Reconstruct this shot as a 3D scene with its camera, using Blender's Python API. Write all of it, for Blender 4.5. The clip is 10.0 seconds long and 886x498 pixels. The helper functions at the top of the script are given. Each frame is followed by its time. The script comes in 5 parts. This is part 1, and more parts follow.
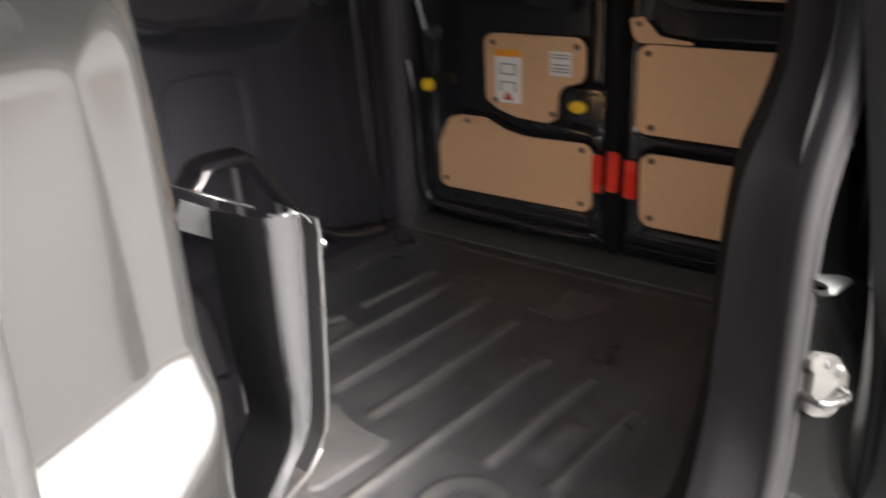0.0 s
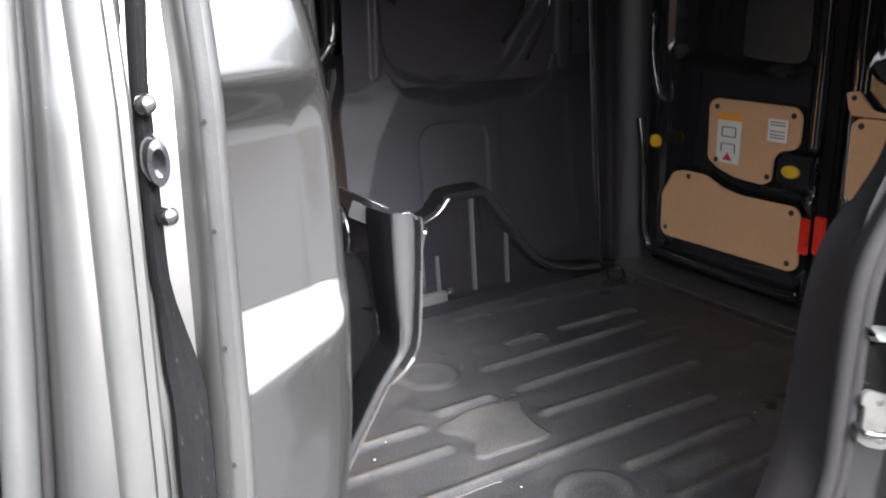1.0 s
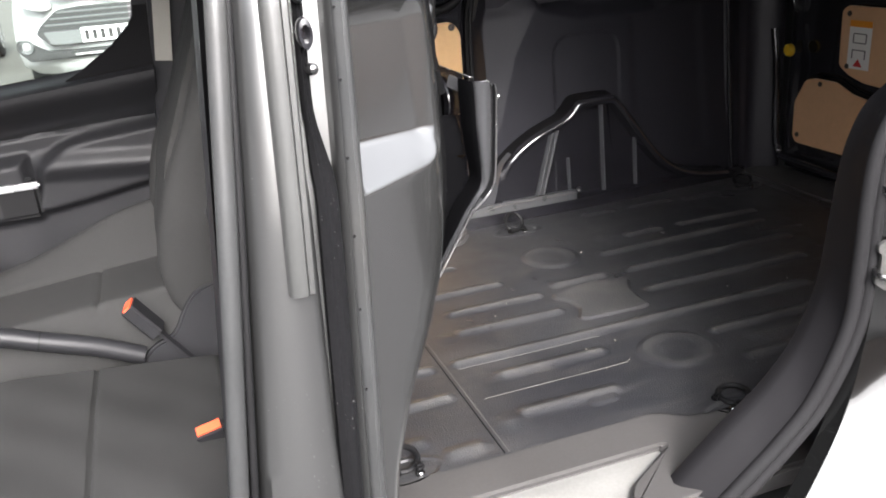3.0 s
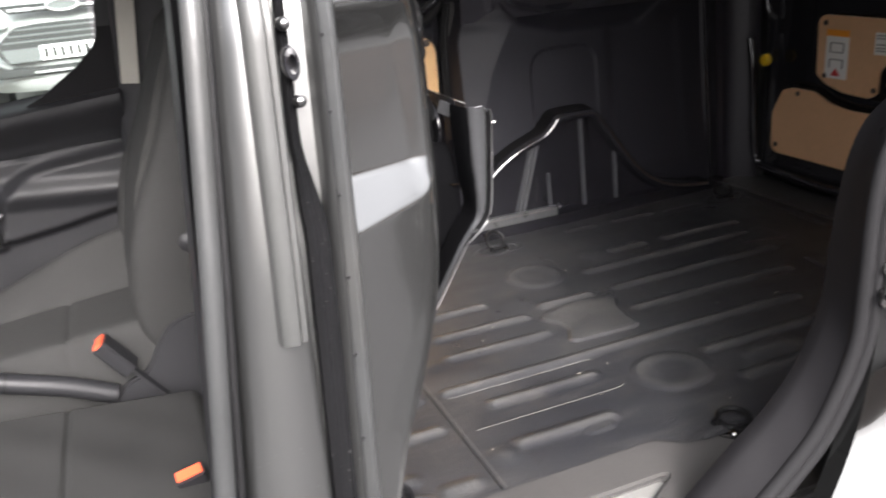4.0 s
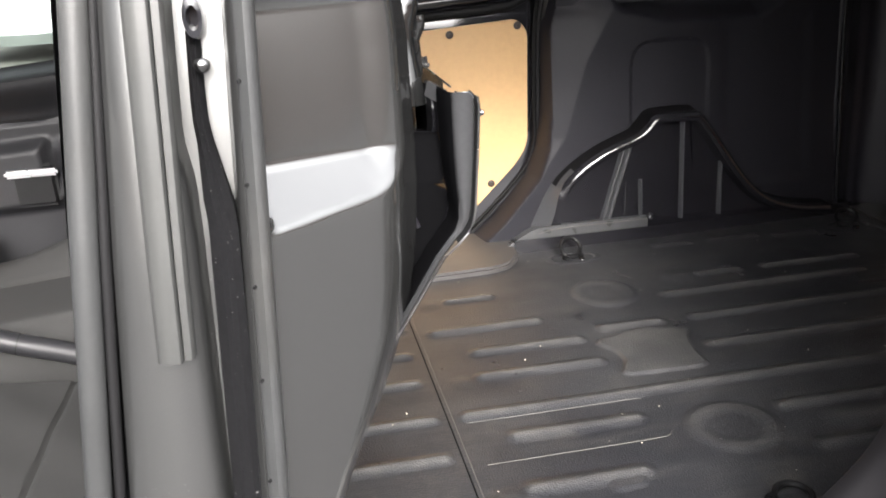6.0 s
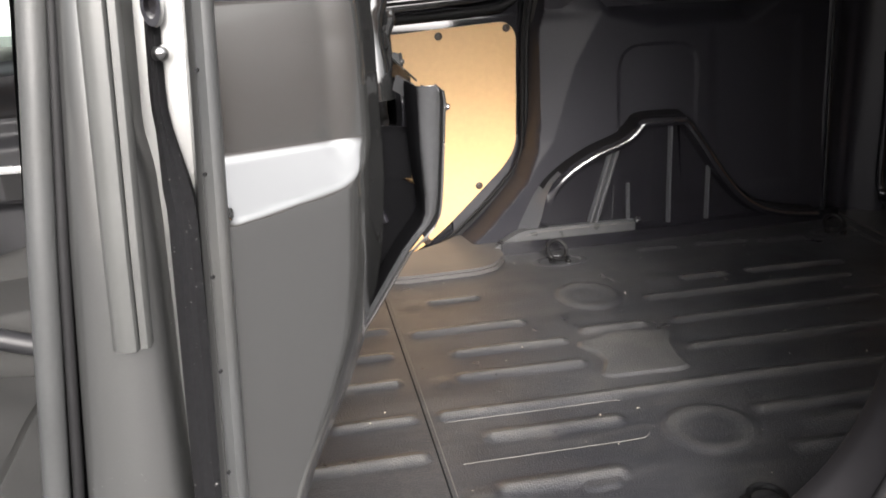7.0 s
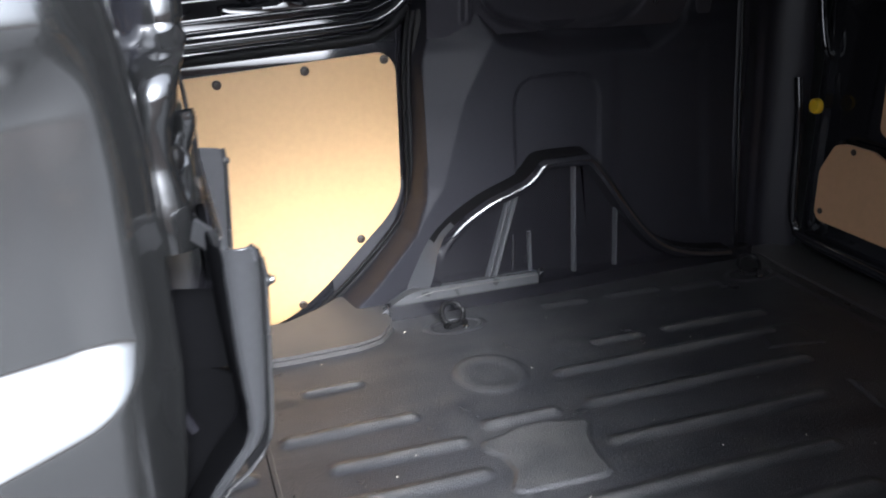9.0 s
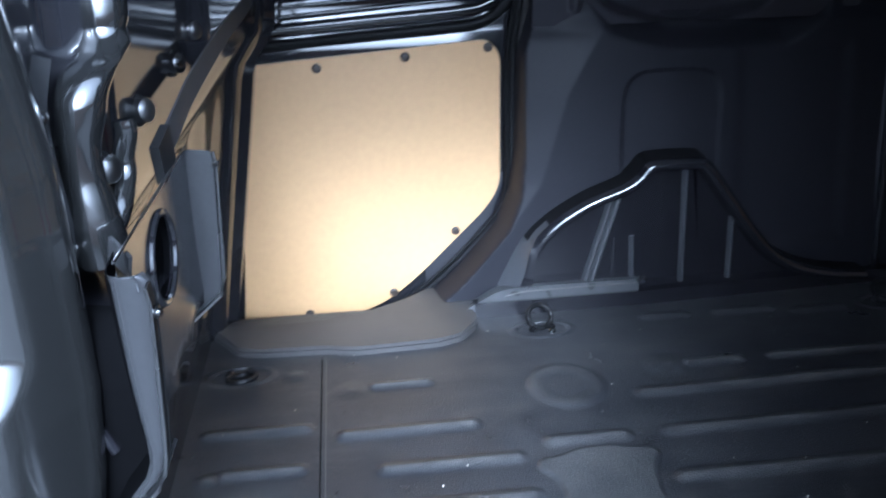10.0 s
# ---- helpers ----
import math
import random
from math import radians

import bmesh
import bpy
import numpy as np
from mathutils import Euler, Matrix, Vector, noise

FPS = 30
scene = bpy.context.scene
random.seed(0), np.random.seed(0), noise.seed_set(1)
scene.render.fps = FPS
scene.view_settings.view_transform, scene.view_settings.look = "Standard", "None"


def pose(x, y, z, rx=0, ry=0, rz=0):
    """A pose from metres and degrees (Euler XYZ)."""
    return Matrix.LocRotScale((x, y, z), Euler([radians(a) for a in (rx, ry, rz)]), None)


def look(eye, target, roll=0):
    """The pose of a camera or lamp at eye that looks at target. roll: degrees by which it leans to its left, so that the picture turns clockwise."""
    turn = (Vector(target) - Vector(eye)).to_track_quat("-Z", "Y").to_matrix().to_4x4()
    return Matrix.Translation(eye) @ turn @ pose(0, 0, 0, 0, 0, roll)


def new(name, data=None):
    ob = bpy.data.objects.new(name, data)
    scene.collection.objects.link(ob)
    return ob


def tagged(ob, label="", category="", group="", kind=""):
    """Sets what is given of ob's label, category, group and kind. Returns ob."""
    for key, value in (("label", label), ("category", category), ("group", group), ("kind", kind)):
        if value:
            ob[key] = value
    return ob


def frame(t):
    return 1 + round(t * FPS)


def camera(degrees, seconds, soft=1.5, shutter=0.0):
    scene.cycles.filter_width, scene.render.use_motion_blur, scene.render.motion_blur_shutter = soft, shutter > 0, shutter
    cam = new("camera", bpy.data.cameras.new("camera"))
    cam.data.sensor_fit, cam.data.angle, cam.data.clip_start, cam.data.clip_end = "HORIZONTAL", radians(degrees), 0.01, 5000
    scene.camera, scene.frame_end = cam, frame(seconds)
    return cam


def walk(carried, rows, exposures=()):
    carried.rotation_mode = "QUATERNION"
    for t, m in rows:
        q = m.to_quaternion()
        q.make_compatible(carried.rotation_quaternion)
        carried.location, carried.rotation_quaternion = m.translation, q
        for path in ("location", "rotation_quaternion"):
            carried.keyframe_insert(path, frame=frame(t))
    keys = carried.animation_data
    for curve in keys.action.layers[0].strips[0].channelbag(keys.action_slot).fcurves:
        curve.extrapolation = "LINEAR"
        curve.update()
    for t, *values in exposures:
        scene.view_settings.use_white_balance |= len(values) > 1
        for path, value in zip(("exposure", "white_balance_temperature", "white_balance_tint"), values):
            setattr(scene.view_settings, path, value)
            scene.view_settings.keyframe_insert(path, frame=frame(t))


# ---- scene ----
cam = camera(55.9, 10.0, soft=1.8, shutter=0.5)
PATH = [
    (0, (0.083, -0.161, 0.852), (1.527, 1.028, 0.145), -2.1),
    (0.5, (0.056, -0.282, 0.892), (1.208, 1.237, 0.287), -4.9),
    (1, (-0.004, -0.515, 0.914), (0.979, 1.125, 0.327), -1.5),
    (1.5, (0.021, -0.79, 0.916), (0.838, 0.966, 0.416), -0.6),
    (2, (-0.005, -0.979, 0.906), (0.615, 0.83, 0.321), -2.5),
    (2.5, (-0.036, -0.944, 0.911), (0.529, 0.86, 0.258), -4.1),
    (2.7, (-0.041, -0.911, 0.903), (0.535, 0.866, 0.188), -3.8),
    (3.8, (-0.06, -0.802, 0.918), (0.535, 0.964, 0.193), -6.1),
    (4, (-0.055, -0.79, 0.918), (0.601, 0.962, 0.213), -5.0),
    (4.5, (-0.03, -0.762, 0.889), (0.737, 0.921, 0.129), -3.3),
    (5, (0.105, -0.706, 0.9), (0.732, 1.047, 0.168), -3.3),
    (5.5, (0.16, -0.661, 0.885), (0.573, 1.155, 0.157), -3.4),
    (6.8, (0.222, -0.667, 0.845), (0.55, 1.18, 0.151), -2.2),
    (7, (0.224, -0.673, 0.85), (0.573, 1.168, 0.152), -1.8),
    (7.5, (0.224, -0.646, 0.849), (0.597, 1.145, 0.041), -3.7),
    (8, (0.268, -0.493, 0.862), (0.67, 1.258, -0.017), -6.2),
    (8.5, (0.304, -0.386, 0.886), (0.873, 1.38, 0.139), -1.3),
    (9, (0.345, -0.336, 0.899), (0.931, 1.437, 0.184), -1.5),
    (9.5, (0.458, -0.297, 0.895), (0.889, 1.538, 0.226), -2.9),
    (10, (0.521, -0.296, 0.912), (0.734, 1.543, 0.155), -1.5),
]

# ---- light ----
EXPOSURE = [(0.0, 2.35, 6850, 14), (1.0, 2.15, 6300, 13), (2.0, 1.75, 6350, 13), (2.5, 1.42, 6400, 13), (4.0, 1.25, 6500, 14), (5.0, 1.15, 6600, 14), (5.5, 1.25, 6550, 12), (7.0, 1.2, 6650, 12), (7.5, 1.12, 6950, 13), (8.0, 1.05, 6900, 13), (8.5, 1.1, 6450, 14), (9.0, 1.2, 5750, 11), (9.5, 1.1, 5050, 9), (10.0, 1.08, 4700, 8)]
walk(cam, [(t, look(eye, target, roll)) for t, eye, target, roll in PATH], EXPOSURE)

world = bpy.data.worlds.new("sky")
scene.world = world
world.use_nodes = True
wn = world.node_tree.nodes
sky = wn.new("ShaderNodeTexSky")
sky.sky_type, sky.sun_disc = "NISHITA", False
SUN_EL, SUN_FROM = 31.0, (-0.02, -1.0)
sky.sun_elevation, sky.sun_rotation = radians(SUN_EL), math.atan2(SUN_FROM[0], SUN_FROM[1])
sky.air_density, sky.dust_density = 1.0, 6.0
haze = wn.new("ShaderNodeHueSaturation")
haze.inputs["Saturation"].default_value = 0.12
world.node_tree.links.new(sky.outputs[0], haze.inputs["Color"])
# thin cloud: the sky grows brighter towards the zenith
up = wn.new("ShaderNodeTexCoord")
split = wn.new("ShaderNodeSeparateXYZ")
veil = wn.new("ShaderNodeMapRange")
veil.inputs[2].default_value, veil.inputs[3].default_value, veil.inputs[4].default_value = 0.65, 0.7, 4.6
cloud = wn.new("ShaderNodeVectorMath")
cloud.operation = "SCALE"
world.node_tree.links.new(up.outputs["Generated"], split.inputs[0])
world.node_tree.links.new(split.outputs["Z"], veil.inputs[0])
world.node_tree.links.new(haze.outputs[0], cloud.inputs[0])
world.node_tree.links.new(veil.outputs[0], cloud.inputs["Scale"])
world.node_tree.links.new(cloud.outputs[0], wn["Background"].inputs[0])
wn["Background"].inputs[1].default_value = 0.115

sun = new("sun", bpy.data.lights.new("sun", "SUN"))
sun.data.energy, sun.data.angle, sun.data.color = 1.8, radians(10), (1.0, 0.95, 0.87)
n = math.hypot(*SUN_FROM)
sun.matrix_world = look((SUN_FROM[0] / n * 20, SUN_FROM[1] / n * 20, 20 * math.tan(radians(SUN_EL))), (0, 0, 0))


# ---- materials ----
def material(name, color, rough=0.5, metal=0.0, coat=0.0, coat_rough=0.03, vary=0.15, scale=6.0, fine=180.0,
             bump=0.0, bump_scale=400.0, spec=0.5, rough_vary=0.08, dust=0.0, worn=0.0, specks=0.0):
    """Principled surface with colour varied at two scales, uneven gloss and fine relief."""
    m = bpy.data.materials.new(name)
    m.use_nodes = True
    nt = m.node_tree
    nd, ln = nt.nodes, nt.links
    b = nd["Principled BSDF"]
    co = nd.new("ShaderNodeTexCoord")
    big, small = nd.new("ShaderNodeTexNoise"), nd.new("ShaderNodeTexNoise")
    for t, s, d in ((big, scale, 4), (small, fine, 2)):
        t.inputs["Scale"].default_value, t.inputs["Detail"].default_value = s, d
        ln.new(co.outputs["Object"], t.inputs["Vector"])
    add = nd.new("ShaderNodeMath")
    add.operation = "ADD"
    ln.new(big.outputs[0], add.inputs[0])
    ln.new(small.outputs[0], add.inputs[1])
    ramp = nd.new("ShaderNodeMapRange")
    ramp.inputs[1].default_value, ramp.inputs[2].default_value = 0.6, 1.4
    ramp.inputs[3].default_value, ramp.inputs[4].default_value = 1 - vary, 1 + vary
    ln.new(add.outputs[0], ramp.inputs[0])
    mul = nd.new("ShaderNodeVectorMath")
    mul.operation = "SCALE"
    mul.inputs[0].default_value = color
    ln.new(ramp.outputs[0], mul.inputs["Scale"])
    out = mul.outputs[0]
    if worn:
        # raised ribs are paled for wear and for their highlights
        sep = nd.new("ShaderNodeSeparateXYZ")
        ln.new(co.outputs["Object"], sep.inputs[0])
        hi = nd.new("ShaderNodeMapRange")
        hi.inputs[1].default_value, hi.inputs[2].default_value = 0.0025, 0.0075
        hi.inputs[3].default_value, hi.inputs[4].default_value = 0, worn
        ln.new(sep.outputs[2], hi.inputs[0])
        rub = nd.new("ShaderNodeMath")
        rub.operation = "MULTIPLY"
        ln.new(hi.outputs[0], rub.inputs[0])
        ln.new(big.outputs[0], rub.inputs[1])
        wm = nd.new("ShaderNodeMix")
        wm.data_type = "RGBA"
        ln.new(rub.outputs[0], wm.inputs[0])
        ln.new(out, wm.inputs[6])
        wm.inputs[7].default_value = (0.20, 0.195, 0.185, 1)
        out = wm.outputs[2]
    if dust:
        mix = nd.new("ShaderNodeMix")
        mix.data_type = "RGBA"
        dn = nd.new("ShaderNodeTexNoise")
        dn.inputs["Scale"].default_value, dn.inputs["Detail"].default_value = scale * 0.7, 8
        ln.new(co.outputs["Object"], dn.inputs["Vector"])
        dr = nd.new("ShaderNodeMapRange")
        dr.inputs[1].default_value, dr.inputs[2].default_value = 0.5, 0.75
        dr.inputs[3].default_value, dr.inputs[4].default_value = 0, dust
        ln.new(dn.outputs[0], dr.inputs[0])
        ln.new(dr.outputs[0], mix.inputs[0])
        ln.new(out, mix.inputs[6])
        mix.inputs[7].default_value = (0.16, 0.145, 0.12, 1)
        out = mix.outputs[2]
    if specks:
        # dried splashes, clustered in patches
        sp, wh = nd.new("ShaderNodeTexNoise"), nd.new("ShaderNodeTexNoise")
        for t, s in ((sp, 230), (wh, 9)):
            t.inputs["Scale"].default_value, t.inputs["Detail"].default_value = s, 1
            ln.new(co.outputs["Object"], t.inputs["Vector"])
        r1, r2, mm, sm = nd.new("ShaderNodeMapRange"), nd.new("ShaderNodeMapRange"), nd.new("ShaderNodeMath"), nd.new("ShaderNodeMix")
        for r, src, lo, hi, top in ((r1, sp, 0.72, 0.78, specks), (r2, wh, 0.48, 0.62, 1.0)):
            r.inputs[1].default_value, r.inputs[2].default_value, r.inputs[4].default_value = lo, hi, top
            ln.new(src.outputs[0], r.inputs[0])
        mm.operation = "MULTIPLY"
        ln.new(r1.outputs[0], mm.inputs[0])
        ln.new(r2.outputs[0], mm.inputs[1])
        sm.data_type = "RGBA"
        ln.new(mm.outputs[0], sm.inputs[0])
        ln.new(out, sm.inputs[6])
        sm.inputs[7].default_value = (0.8, 0.8, 0.77, 1)
        out = sm.outputs[2]
    ln.new(out, b.inputs["Base Color"])
    rr = nd.new("ShaderNodeMapRange")
    rr.inputs[1].default_value, rr.inputs[2].default_value = 0.3, 0.7
    rr.inputs[3].default_value, rr.inputs[4].default_value = max(0.02, rough - rough_vary), min(1, rough + rough_vary)
    ln.new(big.outputs[0], rr.inputs[0])
    ln.new(rr.outputs[0], b.inputs["Roughness"])
    b.inputs["Metallic"].default_value = metal
    b.inputs["Coat Weight"].default_value, b.inputs["Coat Roughness"].default_value = coat, coat_rough
    b.inputs["Specular IOR Level"].default_value = spec
    if bump:
        bn = nd.new("ShaderNodeTexNoise")
        bn.inputs["Scale"].default_value, bn.inputs["Detail"].default_value = bump_scale, 3
        ln.new(co.outputs["Object"], bn.inputs["Vector"])
        bp = nd.new("ShaderNodeBump")
        bp.inputs["Strength"].default_value, bp.inputs["Distance"].default_value = bump, 0.002
        ln.new(bn.outputs[0], bp.inputs["Height"])
        ln.new(bp.outputs[0], b.inputs["Normal"])
    return m



def rubber_material(name):
    """Pebbled black rubber: dusty smears, ribs and pads paled for wear and highlights, uneven gloss."""
    m = bpy.data.materials.new(name)
    m.use_nodes = True
    nd, ln = m.node_tree.nodes, m.node_tree.links
    b = nd["Principled BSDF"]
    co = nd.new("ShaderNodeTexCoord")

    def noise(scale, detail, stretch=(1, 1, 1), rough=0.55):
        mp, n = nd.new("ShaderNodeMapping"), nd.new("ShaderNodeTexNoise")
        mp.inputs["Scale"].default_value = stretch
        ln.new(co.outputs["Object"], mp.inputs[0])
        ln.new(mp.outputs[0], n.inputs["Vector"])
        n.inputs["Scale"].default_value, n.inputs["Detail"].default_value, n.inputs["Roughness"].default_value = scale, detail, rough
        return n.outputs[0]

    def span(src, a, c, lo, hi):
        r = nd.new("ShaderNodeMapRange")
        for k, v in zip((1, 2, 3, 4), (a, c, lo, hi)):
            r.inputs[k].default_value = v
        ln.new(src, r.inputs[0])
        return r.outputs[0]

    def times(p, q):
        t = nd.new("ShaderNodeMath")
        t.operation = "MULTIPLY"
        ln.new(p, t.inputs[0])
        ln.new(q, t.inputs[1])
        return t.outputs[0]

    def mix(f, p, q):
        x = nd.new("ShaderNodeMix")
        x.data_type = "RGBA"
        ln.new(f, x.inputs[0])
        for s, v in ((6, p), (7, q)):
            if isinstance(v, tuple):
                x.inputs[s].default_value = (*v, 1)
            else:
                ln.new(v, x.inputs[s])
        return x.outputs[2]
    sep = nd.new("ShaderNodeSeparateXYZ")
    ln.new(co.outputs["Object"], sep.inputs[0])
    smear = noise(3.2, 7, (0.5, 1.0, 1.0), 0.65)
    patch = noise(9.0, 6, rough=0.7)
    pebble = noise(300, 2)
    streak = noise(16, 7, (0.16, 1.0, 1.0), 0.7)
    grain = noise(90, 4, rough=0.7)
    blot = noise(5.5, 9, rough=0.72)
    col = mix(span(smear, 0.36, 0.62, 0, 1), (0.0135, 0.0140, 0.0165), (0.032, 0.0323, 0.0345))
    col = mix(span(streak, 0.50, 0.70, 0, 0.55), col, (0.060, 0.058, 0.056))
    col = mix(span(blot, 0.50, 0.62, 0, 0.55), col, (0.0145, 0.0148, 0.0175))
    col = mix(span(grain, 0.55, 0.75, 0, 0.35), col, (0.062, 0.060, 0.057))
    # raised tops paled: rubbing, and the sheen they catch put into the colour
    col = mix(times(span(sep.outputs[2], 0.0028, 0.0075, 0, 0.55), span(patch, 0.30, 0.62, 0.15, 1)), col, (0.115, 0.112, 0.105))
    col = mix(times(span(patch, 0.56, 0.72, 0, 0.5), span(pebble, 0.35, 0.65, 0.2, 1)), col, (0.085, 0.080, 0.071))
    ln.new(col, b.inputs["Base Color"])
    ln.new(span(blot, 0.35, 0.65, 0.46, 0.27), b.inputs["Roughness"])
    bp = nd.new("ShaderNodeBump")
    bp.inputs["Strength"].default_value, bp.inputs["Distance"].default_value = 0.8, 0.002
    ln.new(pebble, bp.inputs["Height"])
    ln.new(bp.outputs[0], b.inputs["Normal"])
    return m


PAINT = material("grey_metallic_paint", (0.18, 0.182, 0.18), 0.32, 0.92, coat=1.0, coat_rough=0.04, vary=0.05, fine=900, scale=3, rough_vary=0.02, specks=0.22)
PAINT_CLEAN = material("grey_inner_metallic_paint", (0.185, 0.187, 0.185), 0.19, 0.92, coat=1.0, coat_rough=0.05, vary=0.04, fine=900, scale=3, rough_vary=0.02)
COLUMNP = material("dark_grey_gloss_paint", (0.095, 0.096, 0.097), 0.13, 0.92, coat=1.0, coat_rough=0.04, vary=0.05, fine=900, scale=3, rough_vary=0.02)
PAINT_IN = material("dark_shut_paint", (0.055, 0.055, 0.058), 0.35, 0.4, coat=0.6, coat_rough=0.08, vary=0.1)
BLACK = material("black_gloss_paint", (0.014, 0.014, 0.0165), 0.08, vary=0.10, rough_vary=0.02, spec=0.8)
# near-black without gloss: shade put into the colour of the parts that use it
DEEP = material("shade_black", (0.0028, 0.0028, 0.0031), 0.7, vary=0.2, spec=0.0)
PAINT_SHUT = material("dark_grey_shut_paint", (0.042, 0.043, 0.043), 0.10, 0.9, coat=1.0, coat_rough=0.03, vary=0.05, fine=900, scale=3, rough_vary=0.02)
LINING = material("charcoal_plastic_lining", (0.0142, 0.0142, 0.0178), 0.50, vary=0.12, bump=0.10, bump_scale=900, spec=0.20)
MAT = rubber_material("black_rubber_mat")
TRIM = material("charcoal_trim_plastic", (0.0075, 0.0072, 0.008), 0.62, vary=0.12, bump=0.2, bump_scale=800, spec=0.08)
SEAL = material("black_rubber_seal", (0.008, 0.008, 0.0085), 0.55, vary=0.2, bump=0.1, spec=0.14)
STRIP = material("dusty_black_rubber", (0.0055, 0.0055, 0.006), 0.85, vary=0.3, bump=0.3, spec=0.05, specks=0.10)
SEAL_DARK = material("charcoal_rubber_seal", (0.011, 0.0108, 0.0115), 0.8, vary=0.15, bump=0.2, spec=0.1)
SEAL_GREY = material("grey_rubber_seal", (0.027, 0.028, 0.0285), 0.45, vary=0.12, bump=0.1, dust=0.1)
PLY = material("varnished_plywood", (0.55, 0.35, 0.165), 0.45, vary=0.06, scale=3, fine=60, bump=0.03, coat=0.15, coat_rough=0.3)
PLY_BROWN = material("brown_varnished_plywood", (0.66, 0.40, 0.225), 0.42, vary=0.06, scale=3, fine=60, bump=0.03, coat=0.2, coat_rough=0.3)
STEEL_DARK = material("dark_painted_steel", (0.024, 0.023, 0.028), 0.30, vary=0.10, rough_vary=0.03)
SCREW = material("brown_screw_cap", (0.035, 0.025, 0.02), 0.4)
STEEL = material("zinc_steel", (0.30, 0.30, 0.30), 0.25, 1.0, vary=0.1, rough_vary=0.10)
ARCHP = material("black_gloss_plastic", (0.010, 0.0097, 0.012), 0.20, vary=0.1, rough_vary=0.03, spec=0.9)
# paler copy of the arch plastic, for faces that catch the doorway light
ARCHP_LIT = material("lit_black_plastic", (0.050, 0.051, 0.055), 0.36, vary=0.12, bump=0.08, bump_scale=900, spec=0.5)
BARP = material("grey_guide_plastic", (0.036, 0.037, 0.036), 0.42, vary=0.08, dust=0.1)
GALV = material("grey_steel_plate", (0.058, 0.059, 0.062), 0.24, 0.6, vary=0.08, rough_vary=0.04)
ZINC = material("dull_zinc_plate", (0.12, 0.12, 0.116), 0.42, 0.7, vary=0.15, scale=40)
LINE = material("pale_edge_line", (0.085, 0.082, 0.076), 0.5, vary=0.15)
FOOT = material("dusty_charcoal_plastic", (0.052, 0.053, 0.055), 0.32, vary=0.25, scale=25, spec=0.6)
IRON = material("black_forged_steel", (0.006, 0.006, 0.0065), 0.40, vary=0.2, spec=0.22)
CRUMB = material("pale_crumb", (0.38, 0.35, 0.29), 0.8, vary=0.3)
BUMPER = material("grey_bumper_plastic", (0.10, 0.105, 0.105), 0.5, vary=0.1)
TRIM_SMOOTH = material("smooth_charcoal_plastic", (0.046, 0.044, 0.043), 0.5, vary=0.12, bump=0.08, bump_scale=900)
STEP = material("pale_step_plate", (0.19, 0.188, 0.178), 0.5, 0.2, vary=0.12, bump=0.1)
YELLOW = material("yellow_plastic", (0.75, 0.47, 0.02), 0.4, vary=0.05)
RED = material("red_reflector", (0.75, 0.025, 0.012), 0.25, coat=0.6, vary=0.2, fine=300)
ORANGE = material("orange_red_plastic", (0.80, 0.10, 0.04), 0.4, vary=0.05)
CLOTH = material("charcoal_seat_cloth", (0.023, 0.023, 0.0226), 0.9, vary=0.3, fine=700, bump=0.5, bump_scale=1200, spec=0.2)
DASH = material("black_door_plastic", (0.013, 0.013, 0.0145), 0.48, vary=0.12, bump=0.12, bump_scale=900, spec=0.28)
SILVER = material("silver_plastic", (0.62, 0.62, 0.63), 0.25, 0.7, vary=0.05)
PAPER = material("white_sticker", (0.78, 0.78, 0.76), 0.5, vary=0.04)
PAPER_ORANGE = material("orange_sticker", (0.85, 0.33, 0.03), 0.5, vary=0.04)
INK = material("grey_ink", (0.10, 0.10, 0.105), 0.6, vary=0.05)
INK_RED = material("red_ink", (0.55, 0.03, 0.03), 0.6, vary=0.05)
BLUE = material("blue_sticker", (0.012, 0.022, 0.22), 0.35, vary=0.05)
BELT = material("grey_belt_webbing", (0.30, 0.29, 0.26), 0.8, vary=0.15, fine=900)
STRAP = material("black_belt_webbing", (0.02, 0.02, 0.022), 0.7, vary=0.2, fine=900)
GRAVEL = material("pale_gravel", (0.115, 0.112, 0.100), 0.9, vary=0.35, scale=1.2, fine=90, bump=0.6, bump_scale=120)
BRICK = material("red_brown_brick", (0.17, 0.11, 0.085), 0.85, vary=0.3, scale=2.0, fine=30, bump=0.3, bump_scale=40)
DARK_GROUND = material("dark_unseen_ground", (0.034, 0.034, 0.035), 0.9, vary=0.35, scale=1.2, fine=90, bump=0.6, bump_scale=120)
WHITE = material("white_car_paint", (0.40, 0.405, 0.40), 0.35, coat=0.6, vary=0.03)
GRILLE = material("dark_grille_plastic", (0.020, 0.021, 0.0215), 0.55, vary=0.1)
SILVERCAR = material("silver_green_car_paint", (0.28, 0.31, 0.30), 0.35, 0.5, coat=1.0, vary=0.05)
TYRE = material("tyre_rubber", (0.02, 0.02, 0.02), 0.8, vary=0.2)
SOLE = material("red_and_tan_card", (0.45, 0.30, 0.16), 0.7, vary=0.1)
HEADLINER = material("pale_bounce_headliner", (0.78, 0.78, 0.77), 0.9, vary=0.05, fine=500)


def glass_material(name, tint):
    m = bpy.data.materials.new(name)
    m.use_nodes = True
    b = m.node_tree.nodes["Principled BSDF"]
    b.inputs["Base Color"].default_value = (*tint, 1)
    b.inputs["Roughness"].default_value = 0.02
    b.inputs["Transmission Weight"].default_value = 1.0
    b.inputs["IOR"].default_value = 1.45
    return m


GLASS = glass_material("tinted_glass", (0.66, 0.74, 0.71))


